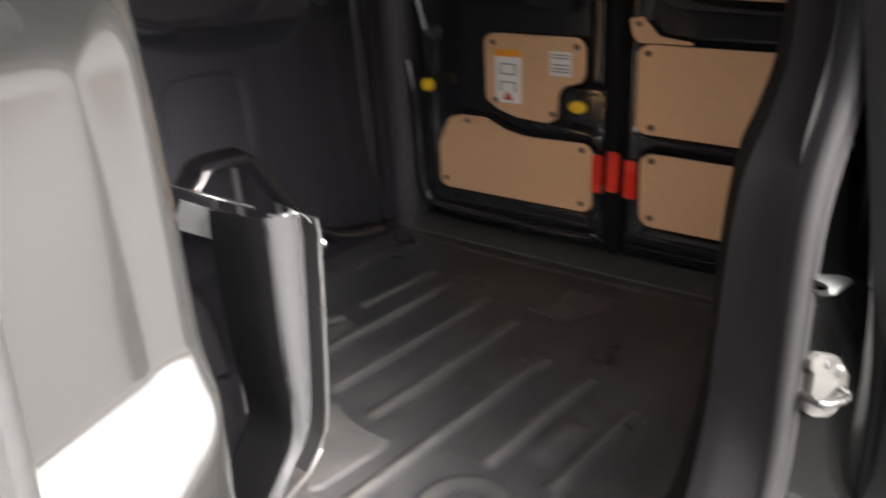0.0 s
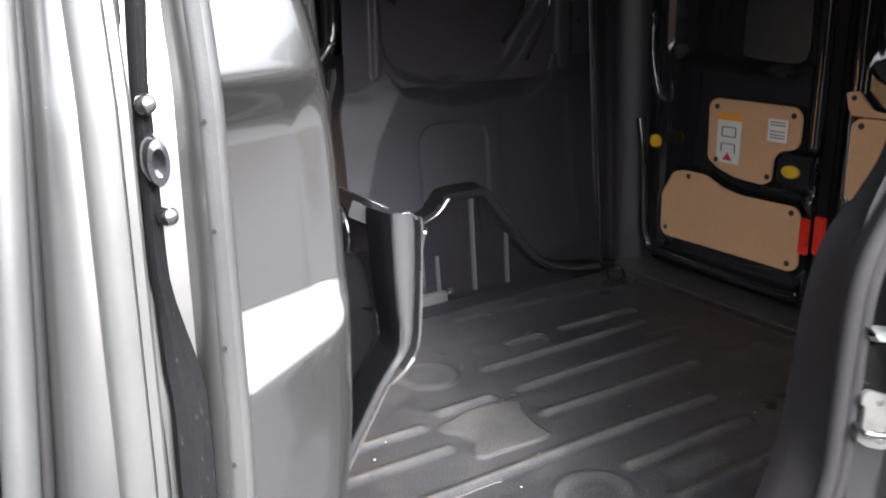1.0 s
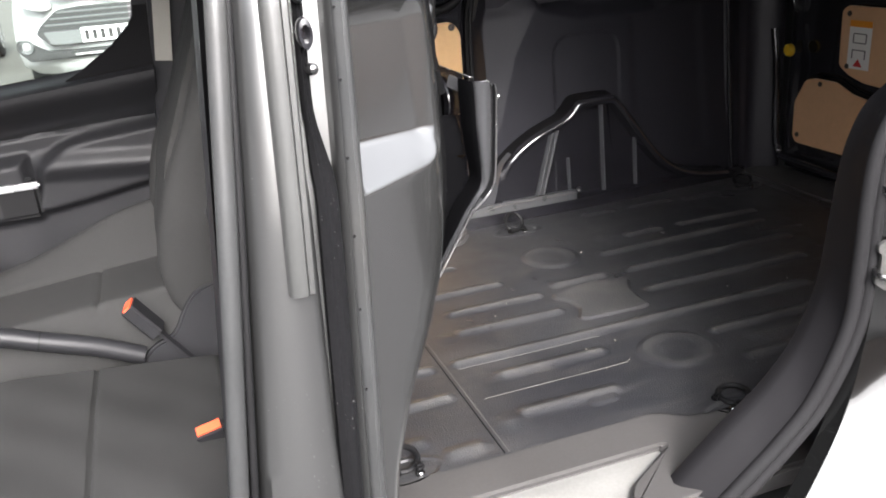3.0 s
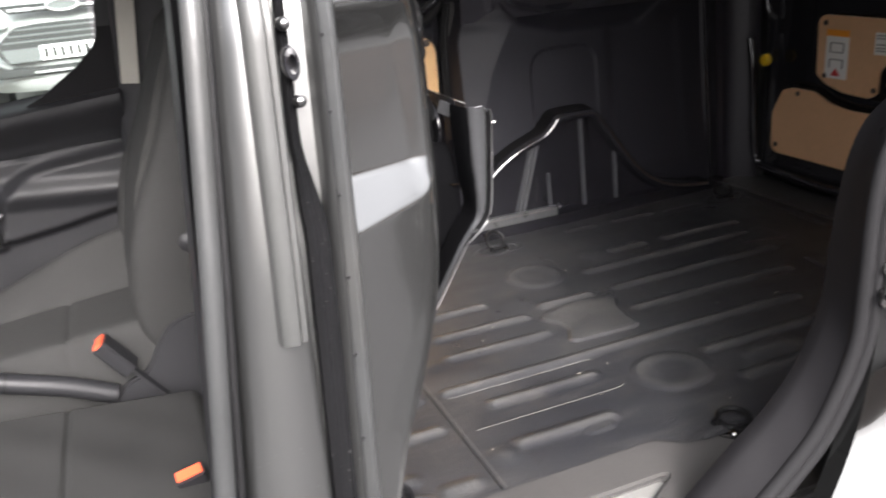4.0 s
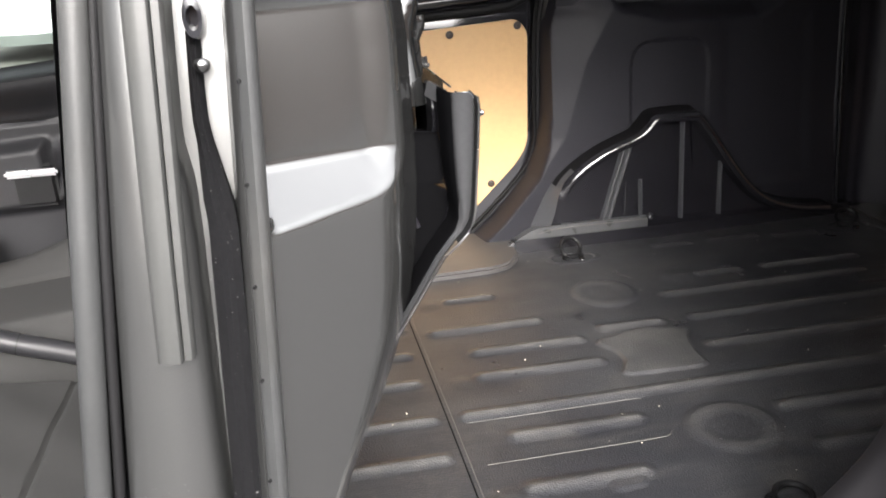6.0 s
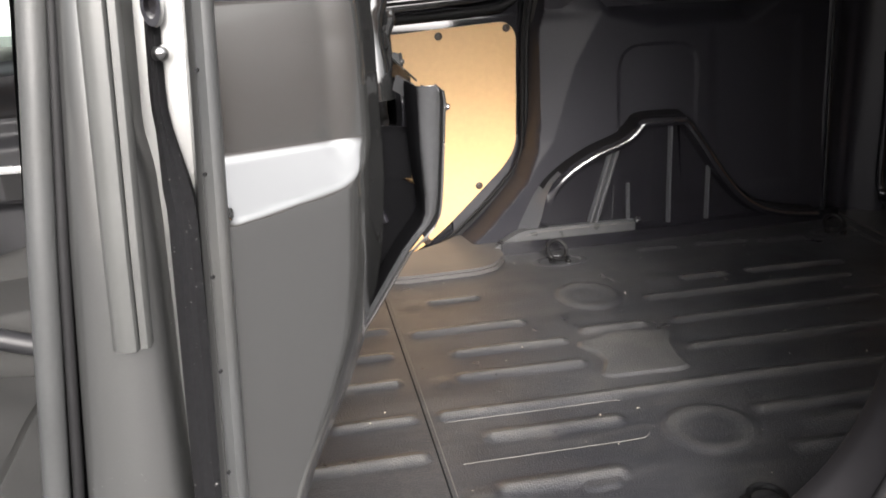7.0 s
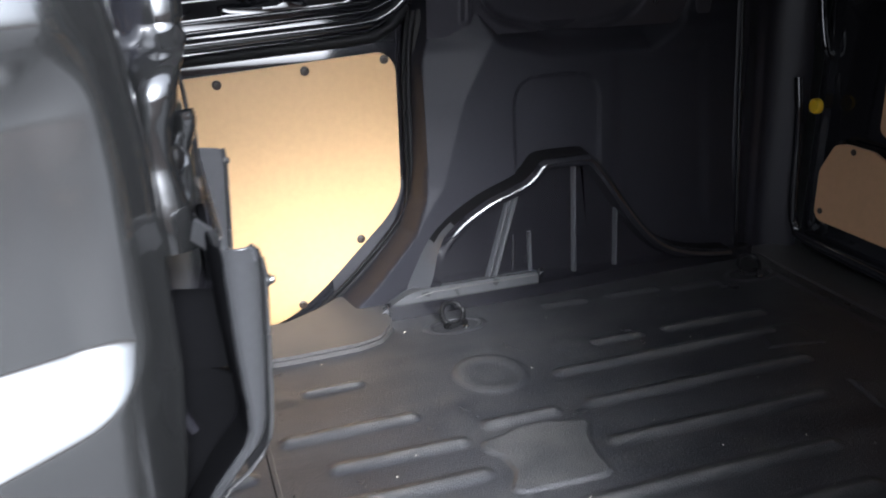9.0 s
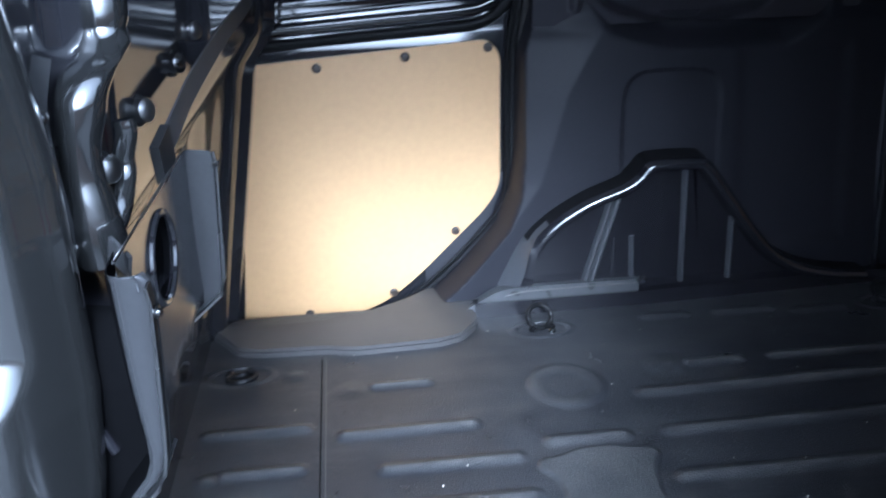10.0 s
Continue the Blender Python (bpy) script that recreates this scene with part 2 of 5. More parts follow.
# ---- mesh helpers ----
def part(name, bm, mat, parent=None, label="", smooth=True, angle=40):
    me = bpy.data.meshes.new(name)
    if isinstance(bm, tuple):
        me.from_pydata(bm[0], [], bm[1])
    else:
        bm.to_mesh(me)
        bm.free()
    me.materials.append(mat)
    if smooth:
        me.shade_smooth()
        me.set_sharp_from_angle(angle=radians(angle))
    ob = new(name, me)
    if parent is not None:
        ob.parent = parent
    if label:
        tagged(ob, label)
    return ob


def thing(name, label, category, kind="", group="", at=(0, 0, 0)):
    ob = new(name)
    ob.empty_display_size = 0.05
    ob.location = at
    return tagged(ob, label, category, group, kind)


def loft(sections, closed=False, caps=False):
    """A skin over sections of equal count."""
    vs, fs = [], []
    k = len(sections[0])
    for s in sections:
        vs += [tuple(p) for p in s]
    for i in range(len(sections) - 1):
        for j in range(k if closed else k - 1):
            a, b = i * k + j, i * k + (j + 1) % k
            fs.append((a, b, b + k, a + k))
    if caps:
        fs.append(tuple(range(k))[::-1])
        fs.append(tuple(range((len(sections) - 1) * k, len(sections) * k)))
    return vs, fs


def fixed(vf):
    """A bmesh from vertices and faces, with outward normals."""
    bm = bmesh.new()
    vs = [bm.verts.new(v) for v in vf[0]]
    for f in vf[1]:
        try:
            bm.faces.new([vs[i] for i in f])
        except ValueError:
            pass
    bmesh.ops.recalc_face_normals(bm, faces=bm.faces)
    return bm


def smooth_path(pts, n=8):
    """Catmull-Rom through points."""
    P = [Vector(p) for p in pts]
    P = [2 * P[0] - P[1]] + P + [2 * P[-1] - P[-2]]
    out = []
    for i in range(1, len(P) - 2):
        a, b, c, d = P[i - 1:i + 3]
        for k in range(n):
            t = k / n
            out.append(0.5 * (2 * b + (c - a) * t + (2 * a - 5 * b + 4 * c - d) * t * t + (3 * b - a - 3 * c + d) * t ** 3))
    out.append(P[-2])
    return out


def sweep(path, profile, side=None, caps=True):
    """A closed profile of (u, v) along a path; side: the fixed direction that u leans to."""
    path = [Vector(p) for p in path]
    secs = []
    for i, p in enumerate(path):
        tan = (path[min(i + 1, len(path) - 1)] - path[max(i - 1, 0)]).normalized()
        s = Vector(side) if side else (Vector((0, 0, 1)) if abs(tan.z) < 0.9 else Vector((1, 0, 0)))
        u = (s - tan * s.dot(tan)).normalized()
        v = tan.cross(u)
        secs.append([p + u * a + v * b for a, b in profile])
    return fixed(loft(secs, closed=True, caps=caps))


def circle(r, n=12, sx=1.0, sy=1.0):
    return [(r * sx * math.cos(2 * math.pi * i / n), r * sy * math.sin(2 * math.pi * i / n)) for i in range(n)]


def plate(pts, axis, at, depth, bevel=0.0, inner=0.0):
    """A slab with the outline pts (2D, the two axes other than axis), from at to at+depth."""
    bm = bmesh.new()
    idx = "xyz".index(axis)

    def put(p, v):
        q = list(p)
        q.insert(idx, v)
        return bm.verts.new(q)
    a, b = [put(p, at) for p in pts], [put(p, at + depth) for p in pts]
    bm.faces.new(a)
    bm.faces.new(b[::-1])
    for i in range(len(pts)):
        j = (i + 1) % len(pts)
        bm.faces.new((a[i], b[i], b[j], a[j]))
    bmesh.ops.recalc_face_normals(bm, faces=bm.faces)
    if bevel:
        bmesh.ops.bevel(bm, geom=[e for e in bm.edges if e.calc_face_angle(0) > 0.6], offset=bevel, segments=2, affect="EDGES")
    return bm


def rounded(pts, r, n=5):
    """Rounds the corners of a 2D outline; r may be a list."""
    out = []
    k = len(pts)
    for i in range(k):
        p, a, b = Vector(pts[i]), Vector(pts[i - 1]), Vector(pts[(i + 1) % k])
        rr = r[i] if isinstance(r, (list, tuple)) else r
        da, db = (a - p), (b - p)
        rr = min(rr, da.length * 0.49, db.length * 0.49)
        if rr < 1e-4:
            out.append(tuple(p))
            continue
        s, e = p + da.normalized() * rr, p + db.normalized() * rr
        for q in range(n + 1):
            t = q / n
            out.append(tuple((1 - t) ** 2 * s + 2 * t * (1 - t) * p + t * t * e))
    return out


def box(lo, hi, bevel=0.004, seg=2):
    bm = bmesh.new()
    bmesh.ops.create_cube(bm, size=1)
    for v in bm.verts:
        v.co = Vector([lo[i] + (hi[i] - lo[i]) * (v.co[i] + 0.5) for i in range(3)])
    if bevel:
        bmesh.ops.bevel(bm, geom=bm.edges[:], offset=bevel, segments=seg, affect="EDGES")
    return bm


def lathe(profile, at=(0, 0, 0), axis=(0, 0, 1), n=20):
    """A body turned round axis; profile of (radius, height)."""
    rot = Vector((0, 0, 1)).rotation_difference(Vector(axis)).to_matrix()
    secs = [[Vector(at) + rot @ Vector((r * math.cos(2 * math.pi * i / n), r * math.sin(2 * math.pi * i / n), h)) for i in range(n)] for r, h in profile]
    return fixed(loft(secs, closed=True, caps=True))


def field(us, vs, f):
    """A sheet of places f(u, v) over the grid us x vs; f takes and gives arrays."""
    U, V = np.meshgrid(us, vs)
    X, Y, Z = f(U, V)
    verts = np.stack([np.broadcast_to(a, U.shape).ravel() for a in (X, Y, Z)], 1).tolist()
    k = len(us)
    faces = [(r * k + c, r * k + c + 1, (r + 1) * k + c + 1, (r + 1) * k + c) for r in range(len(vs) - 1) for c in range(k - 1)]
    return verts, faces


def ss(a, b, x):
    t = np.clip((x - a) / (b - a), 0, 1)
    return t * t * (3 - 2 * t)


def capsule(X, Y, x0, y0, x1, y1):
    """Distance from the segment."""
    dx, dy = x1 - x0, y1 - y0
    t = np.clip(((X - x0) * dx + (Y - y0) * dy) / (dx * dx + dy * dy + 1e-12), 0, 1)
    return np.hypot(X - x0 - t * dx, Y - y0 - t * dy)


def polygon(X, Y, pts):
    """Signed distance to a 2D outline, negative inside."""
    d = np.full(X.shape, 9.0)
    inside = np.zeros(X.shape, bool)
    for (x0, y0), (x1, y1) in zip(pts, pts[1:] + pts[:1]):
        d = np.minimum(d, capsule(X, Y, x0, y0, x1, y1))
        hit = ((y0 > Y) != (y1 > Y)) & (X < (x1 - x0) * (Y - y0) / (y1 - y0 + 1e-12) + x0)
        inside ^= hit
    return np.where(inside, -d, d)


def hump(d, r, soft):
    """1 within r of a line, falling to 0 over soft."""
    return 1 - ss(r - soft * 0.3, r + soft, d)


def lerp(table, z):
    """Linear look-up in rows of (z, value)."""
    zs, ws = zip(*table)
    return float(np.interp(z, zs, ws))


# ---- ground ----
# near ground is unseen; its dark asphalt tone is set to darken paint reflections
tagged(part("ground", field(np.linspace(-160, 160, 41), np.linspace(-160, 160, 41),
       lambda U, V: (U, V, -0.60 + 0.012 * np.sin(U * 0.7) * np.cos(V * 0.5) * (np.hypot(U, V) > 6))), DARK_GROUND),
       "unseen ground beside the van, kept dark for the paint to reflect", "ground", kind="structure")
tagged(part("gravel_yard", field(np.linspace(-60, 60, 41), np.linspace(4.0, 60, 21),
       lambda U, V: (U, V + 0.25 * np.sin(U * 1.3) * (V < 5), -0.580 + 0.012 * np.sin(U * 0.7) * np.cos(V * 0.5))), GRAVEL),
       "pale grey gravel of the yard behind", "ground", kind="structure")

# long brick wall, unseen, added on the open side for the paint to reflect
tagged(part("wall_yard", box((-42, -9.3, -0.62), (42, -9.0, 1.4), 0.02), BRICK), "unseen long red-brown wall added for the paint to reflect", "yard wall", kind="structure")

# ---- load floor: one moulded rubber mat with raised ribs ----
RIBS = [  # x0, x1, y, half width, height
    (0.226, 0.406, 1.072, 0.011, 6), (0.272, 0.399, 0.945, 0.011, 6), (0.240, 0.243, 0.937, 0.012, 5), (0.374, 0.384, 1.268, 0.014, 4),
    (0.285, 0.398, 0.822, 0.011, 6), (0.273, 0.406, 0.679, 0.011, 6), (0.213, 0.404, 0.553, 0.012, 6), (0.245, 0.300, 0.425, 0.014, 5),
    (0.350, 0.400, 0.368, 0.014, 5), (0.547, 0.652, 1.199, 0.010, 6), (0.492, 0.502, 1.194, 0.020, 3), (0.482, 0.721, 1.035, 0.012, 6),
    (0.552, 0.784, 0.920, 0.012, 6), (0.540, 0.791, 0.815, 0.012, 6), (0.492, 0.500, 0.802, 0.017, 3), (0.476, 1.420, 0.677, 0.012, 6),
    (0.547, 0.780, 0.590, 0.013, 6), (0.530, 0.722, 0.435, 0.014, 6), (0.478, 0.490, 0.417, 0.020, 4), (0.860, 0.993, 0.957, 0.012, 6),
    (1.215, 1.322, 1.187, 0.011, 6), (1.160, 1.172, 1.189, 0.026, 4), (1.407, 1.660, 1.185, 0.011, 6), (1.080, 1.620, 1.092, 0.012, 6),
    (1.085, 1.600, 0.957, 0.012, 6), (1.060, 1.530, 0.822, 0.012, 6), (1.060, 1.400, 0.557, 0.012, 6), (1.140, 1.225, 0.494, 0.022, 5),
    (1.378, 1.500, 1.405, 0.011, 4), (1.564, 1.673, 1.380, 0.011, 4), (1.200, 1.290, 1.408, 0.011, 4), (1.060, 1.330, 0.430, 0.012, 5),
]
PADS = [(rounded([(0.818, 0.752), (0.836, 0.738), (0.985, 0.732), (1.008, 0.742), (1.006, 0.790), (1.016, 0.850), (1.042, 0.895), (1.030, 0.914), (0.985, 0.918), (0.965, 0.930), (0.895, 0.926), (0.868, 0.912), (0.822, 0.905), (0.814, 0.882), (0.842, 0.845), (0.846, 0.800)], 0.014, 4), 5.5),
        ([(1.60, 0.74), (1.62, 0.85), (1.69, 0.80), (1.77, 0.82), (1.78, 0.70), (1.70, 0.70)], 4),
        ([(1.56, 1.02), (1.60, 1.12), (1.70, 1.10), (1.70, 1.00)], 3)]
RINGS = [(0.943, 1.388), (0.264, 1.287), (1.796, 1.389), (0.255, 0.350), (0.893, 0.292)]


def mat_height(X, Y):
    h = np.zeros(X.shape)
    for x0, x1, y, r, mm in RIBS:
        h = np.maximum(h, mm * 0.0013 * hump(capsule(X, Y, x0, y, x1, y), r * 0.38, r * 1.75))
    for pts, mm in PADS:
        d = polygon(X, Y, pts)
        h = np.maximum(h, mm * 0.001 * hump(d, -0.004, 0.008))
    for cx, cy, rx, ry in ((0.935, 1.142, 0.078, 0.082), (0.935, 0.520, 0.085, 0.078)):
        d = np.hypot((X - cx) / rx, (Y - cy) / ry)
        h += 0.0045 * (1 - ss(0.86, 1.12, d)) - 0.0025 * (1 - ss(0.45, 0.8, d))
    for cx, cy in RINGS:
        k = 1.45 if cx > 0.8 and cy < 0.5 else 1.0
        d = np.hypot((X - cx) / (0.062 * k), (Y - cy) / (0.034 * k))
        h += -0.010 * (1 - ss(0.75, 1.0, d)) + 0.003 * ss(0.85, 1.0, d) * (1 - ss(1.05, 1.35, d))
    for x, y0, y1 in ((0.438, 0.31, 1.335),):
        h -= 0.0050 * hump(capsule(X, Y, x, y0, x, y1), 0.003, 0.008)
    h += 0.004 * hump(np.abs(X - 1.865), 0.006, 0.012)
    h = np.maximum(h, 0.0035 * hump(polygon(X, Y, rounded([(0.655, 0.455), (0.725, 0.446), (0.715, 0.400), (0.655, 0.395)], 0.015, 4)), -0.002, 0.010))
    # slight sag and wear between the ribs
    h += 0.0012 * np.sin(X * 9 + 1.3) * np.sin(Y * 7)
    return h


floor = tagged(part("floor", field(np.linspace(0.15, 1.96, 640), np.linspace(0.325, 1.56, 440),
               lambda U, V: (U, V - 0.045 * ss(0.74, 0.82, U) * (1 - ss(0.325, 0.42, V)), mat_height(U, V))), MAT),
               "black moulded rubber load mat with raised ribs", "van floor", kind="structure")
for line in ([(0.468, 0.654, 0), (0.62, 0.655, 0), (0.790, 0.656, 0), (0.815, 0.652, 0)], [(0.474, 0.518, 0), (0.60, 0.519, 0), (0.78, 0.520, 0), (0.812, 0.524, 0), (0.824, 0.536, 0)]):
    part("mould_line", sweep([(p.x, p.y, float(mat_height(np.array([[p.x]]), np.array([[p.y]]))[0, 0])) for p in smooth_path(line, 8)], circle(0.0009, 6), (0, 0, 1)), LINE, floor, "thin pale moulding line")
# black line for the groove's shade, pale line for its lit edge
for x, r, m in ((0.436, 0.0015, STRIP), (0.4455, 0.0010, LINE)):
    part("seam_line", sweep([(x, y, float(mat_height(np.array([[x]]), np.array([[y]]))[0, 0]) + 0.0002) for y in np.linspace(0.33, 1.33, 60)], circle(r, 6), (1, 0, 0)), m, floor, "dark or pale line for the seam groove's shade and highlight")
part("floor_base", box((0.10, 0.02, -0.14), (2.06, 1.66, -0.062), 0.01), PAINT_IN, floor, "dark painted steel pan under the mat")
part("rear_sill", box((1.90, 0.20, -0.06), (2.06, 1.56, 0.006), 0.008), TRIM_SMOOTH, floor, "ribbed black plastic rear sill")

# far step trim below the shut sliding door
step = [(0.16, 1.50), (0.200, 1.45), (0.250, 1.375), (0.300, 1.360), (0.448, 1.354), (0.500, 1.338), (0.540, 1.337), (0.700, 1.345),
        (0.755, 1.365), (0.795, 1.42), (0.812, 1.53), (0.812, 1.66), (0.730, 1.655), (0.640, 1.580), (0.520, 1.510), (0.400, 1.490), (0.22, 1.488), (0.21, 1.52), (0.16, 1.52)]
part("step_trim", plate(rounded(step, 0.015, 4), "z", -0.01, 0.028, 0.007), TRIM_SMOOTH, floor, "smooth charcoal plastic step trim")

# near sill: step plate, trims, painted sill
sill = thing("door_sill", "charcoal plastic sill trim with a grey step plate in the open side doorway", "door sill", "structure")
part("sill_trim", plate(rounded([(0.17, 0.345), (0.17, 0.234), (0.716, 0.234), (0.594, 0.159), (0.545, 0.085), (0.93, 0.085), (0.93, 0.26), (0.80, 0.335), (0.74, 0.345)], 0.015, 4), "z", -0.05, 0.046, 0.008), TRIM_SMOOTH, sill)
part("step_plate", field(np.linspace(0.15, 0.73, 40), np.linspace(0.07, 0.236, 20), lambda U, V: (U, V, -0.016 + 0.0015 * np.cos(V * 60))), STEP, sill, "pale grey step plate")
part("sill_panel", loft([[(x, 0.10, -0.052), (x, 0.04, -0.058), (x, -0.005, -0.085), (x, -0.03, -0.15), (x, -0.035, -0.25), (x, -0.02, -0.36), (x, 0.05, -0.42)] for x in np.linspace(-0.9, 1.0, 20)]), PAINT, sill, "grey metallic painted sill")

# ---- shut sliding door on the far side ----
fdoor = thing("sliding_door_far", "shut sliding door with a pale plywood lining and black frame", "van door", "structure")


def far_door(U, V):
    # U along the van, V up: a shallow dish with a stamped upper panel
    y = 1.668 + 0.02 * ss(0.60, 0.72, V)
    pan = polygon(U, V, [(0.05, 0.716), (0.78, 0.762), (0.85, 0.80), (0.885, 0.88), (0.885, 1.16), (0.05, 1.16)])
    y = y + 0.022 * hump(pan, -0.01, 0.03)
    for x in (0.548, 0.572, 0.625, 0.648):
        y = y - 0.008 * hump(capsule(U, V, x, 0.762, x, 0.90), 0.003, 0.007)
    y = y - 0.006 * hump(capsule(U, V, 0.50, 0.742, 0.69, 0.750), 0.003, 0.006)
    return U, y, V


part("door_skin", field(np.linspace(0.10, 1.0, 150), np.linspace(-0.14, 1.26, 220), far_door), BLACK, fdoor, "black painted inner door skin")
ply_out = [(0.235, -0.062), (0.300, 0.589), (0.865, 0.627), (0.893, 0.593), (0.893, 0.268), (0.858, 0.212), (0.681, 0.039), (0.590, -0.033), (0.457, -0.068)]
ply = part("plywood_panel", plate(rounded(ply_out, [0.004, 0.004, 0.03, 0.03, 0.05, 0.05, 0.05, 0.08, 0.06], 6), "y", 1.652, 0.009, 0.0015), PLY, fdoor, "pale varnished plywood lining panel")


def screw(at, axis, parent, r=0.0112):
    return part("screw", lathe([(r, 0), (r, 0.002), (r * 0.85, 0.0035), (r * 0.4, 0.004), (r * 0.3, 0.002), (0.0002, 0.002)], at, axis, 12), SCREW, parent)


for x, z in ((0.466, 0.578), (0.670, 0.595), (0.864, 0.609), (0.780, 0.158), (0.617, 0.0), (0.400, -0.043)):
    screw((x, 1.652, z), (0, -1, 0), ply)
# beads above and beside the panel
for dz, r, y, mat in ((0.006, 0.013, 1.656, SEAL), (0.042, 0.0125, 1.645, BLACK), (0.066, 0.005, 1.662, BLACK), (0.086, 0.0045, 1.672, BLACK)):
    x = 0.918 + dz * 0.55
    path = smooth_path([(0.12, y, 0.612 + dz), (0.31, y, 0.622 + dz), (0.60, y, 0.640 + dz), (0.80, y, 0.653 + dz), (0.86, y, 0.665 + dz), (0.905 + dz * 0.2, y, 0.700 + dz), (x + 0.015, y, 0.76 + dz), (x + 0.025, y, 0.86 + dz), (x + 0.025, y - 0.02, 1.22)], 8)
    part("frame_bead", sweep(path, circle(r, 12, 1, 0.8)), mat, fdoor)
for dx, r, m in ((0.0, 0.004, SEAL), (0.012, 0.0085, SEAL), (0.040, 0.019, TRIM_SMOOTH)):
    path = smooth_path([(0.925 + dx, 1.64, 0.72), (0.908 + dx, 1.64, 0.60), (0.906 + dx, 1.638, 0.40), (0.904 + dx, 1.636, 0.27), (0.872 + dx, 1.634, 0.195 - dx * 0.3), (0.780 + dx, 1.63, 0.100 - dx * 0.5), (0.690 + dx, 1.63, 0.020 - dx * 0.6), (0.60 + dx, 1.63, -0.044 - dx * 0.5), (0.46, 1.63, -0.08 - dx), (0.20, 1.63, -0.075 - dx)], 8)
    part("door_seal", sweep(path, circle(r, 10)), m, fdoor)
# ---- side lining of the far wall ----
wall = thing("wall_right", "charcoal moulded plastic side lining below black painted steel", "van wall", "structure")
EDGE = [(0.0, 0.735), (0.013, 0.737), (0.166, 0.877), (0.302, 0.971), (0.511, 1.032), (0.675, 1.121), (0.80, 1.17)]


def lining(U, V):
    xb = np.interp(V, *zip(*EDGE))
    y = 1.532 + 0.03 * V + 0.0 * U
    y = y + 0.24 * np.clip(xb - U, 0, 0.20) * (1 - 0.6 * ss(0.62, 0.70, V))
    # left of this the lining ends at the door frame
    left = np.interp(V, (0.0, 0.07, 0.19, 0.27, 0.36, 0.60, 0.70), (0.715, 0.795, 0.900, 0.930, 0.938, 0.940, 0.965))
    y = y + 0.11 * ss(0.0, 0.03, left - U)
    # arched panel behind the wheel
    d = polygon(U, V, rounded([(1.170, 0.05), (1.163, 0.555), (1.395, 0.555), (1.412, 0.05)], [0, 0.07, 0.07, 0], 6))
    y = y + 0.008 * hump(d, -0.002, 0.007)
    # vertical swage towards the rear and the lip round the blank window
    y = y + 0.006 * hump(polygon(U, V, [(1.47, 0.12), (1.44, 0.60), (1.70, 0.60), (1.74, 0.12)]), -0.01, 0.03)
    lip = polygon(U, V, [(1.10, 1.0), (1.115, 0.735), (1.150, 0.675), (1.270, 0.645), (1.540, 0.640), (1.605, 0.685), (1.625, 0.76), (1.63, 1.0)])
    y = y + 0.055 * hump(lip, 0.004, 0.045)
    # top lip
    y = y + 0.012 * ss(0.645, 0.69, V) + 0.03 * ss(0.72, 0.76, V)
    return U, y, V


part("lining_panel", field(np.linspace(0.70, 1.84, 260), np.linspace(-0.01, 0.76, 180), lining), LINING, wall)


def upper_wall(U, V):
    d = polygon(U, V, rounded([(1.085, 1.4), (1.075, 0.78), (1.12, 0.70), (1.30, 0.655), (1.49, 0.690), (1.565, 0.80), (1.632, 0.87), (1.64, 1.4)], 0.05, 5))
    y = 1.572 - 0.05 * (V - 0.7) + 0.045 * hump(d, -0.005, 0.035)
    y = y - 0.010 * hump(np.abs(d - 0.012), 0.004, 0.012)
    y = y - 0.012 * hump(capsule(U, V, 1.047, 0.70, 1.045, 1.3), 0.006, 0.012)
    y = y - 0.010 * hump(capsule(U, V, 1.70, 0.62, 1.68, 1.3), 0.02, 0.02)
    return U, y, V


part("upper_steel", field(np.linspace(0.95, 1.84, 190), np.linspace(0.66, 1.28, 130), upper_wall), STEEL_DARK, wall, "black painted steel above the lining")

# wheel arch cover, proud of the lining: a broad flank, a rounded bead and a ribbed face
ARCH = [(0.848, 0.050), (0.862, 0.080), (0.915, 0.165), (0.975, 0.224), (1.060, 0.276), (1.150, 0.312), (1.180, 0.332), (1.205, 0.360), (1.240, 0.368), (1.330, 0.368), (1.360, 0.358),
        (1.400, 0.312), (1.510, 0.165), (1.590, 0.095), (1.680, 0.062), (1.800, 0.045)]
FLANK = [(0.848, 0.062), (0.885, 0.048), (0.915, 0.028), (0.945, 0.013), (1.0, 0.008), (1.06, 0.007), (1.3, 0.010), (1.8, 0.008)]
RIDGES = ((1.136, 0.285, 1.074, 0.06, 0.004, 0.010), (1.154, 0.285, 1.092, 0.06, 0.0045, 0.009), (1.309, 0.335, 1.321, 0.04, 0.0035, 0.008), (1.436, 0.225, 1.443, 0.04, 0.0035, 0.007),
          (1.188, 0.170, 1.194, 0.06, 0.003, 0.006), (1.146, 0.165, 1.146, 0.06, 0.002, 0.003), (1.258, 0.335, 1.262, 0.04, 0.0015, 0.0015))


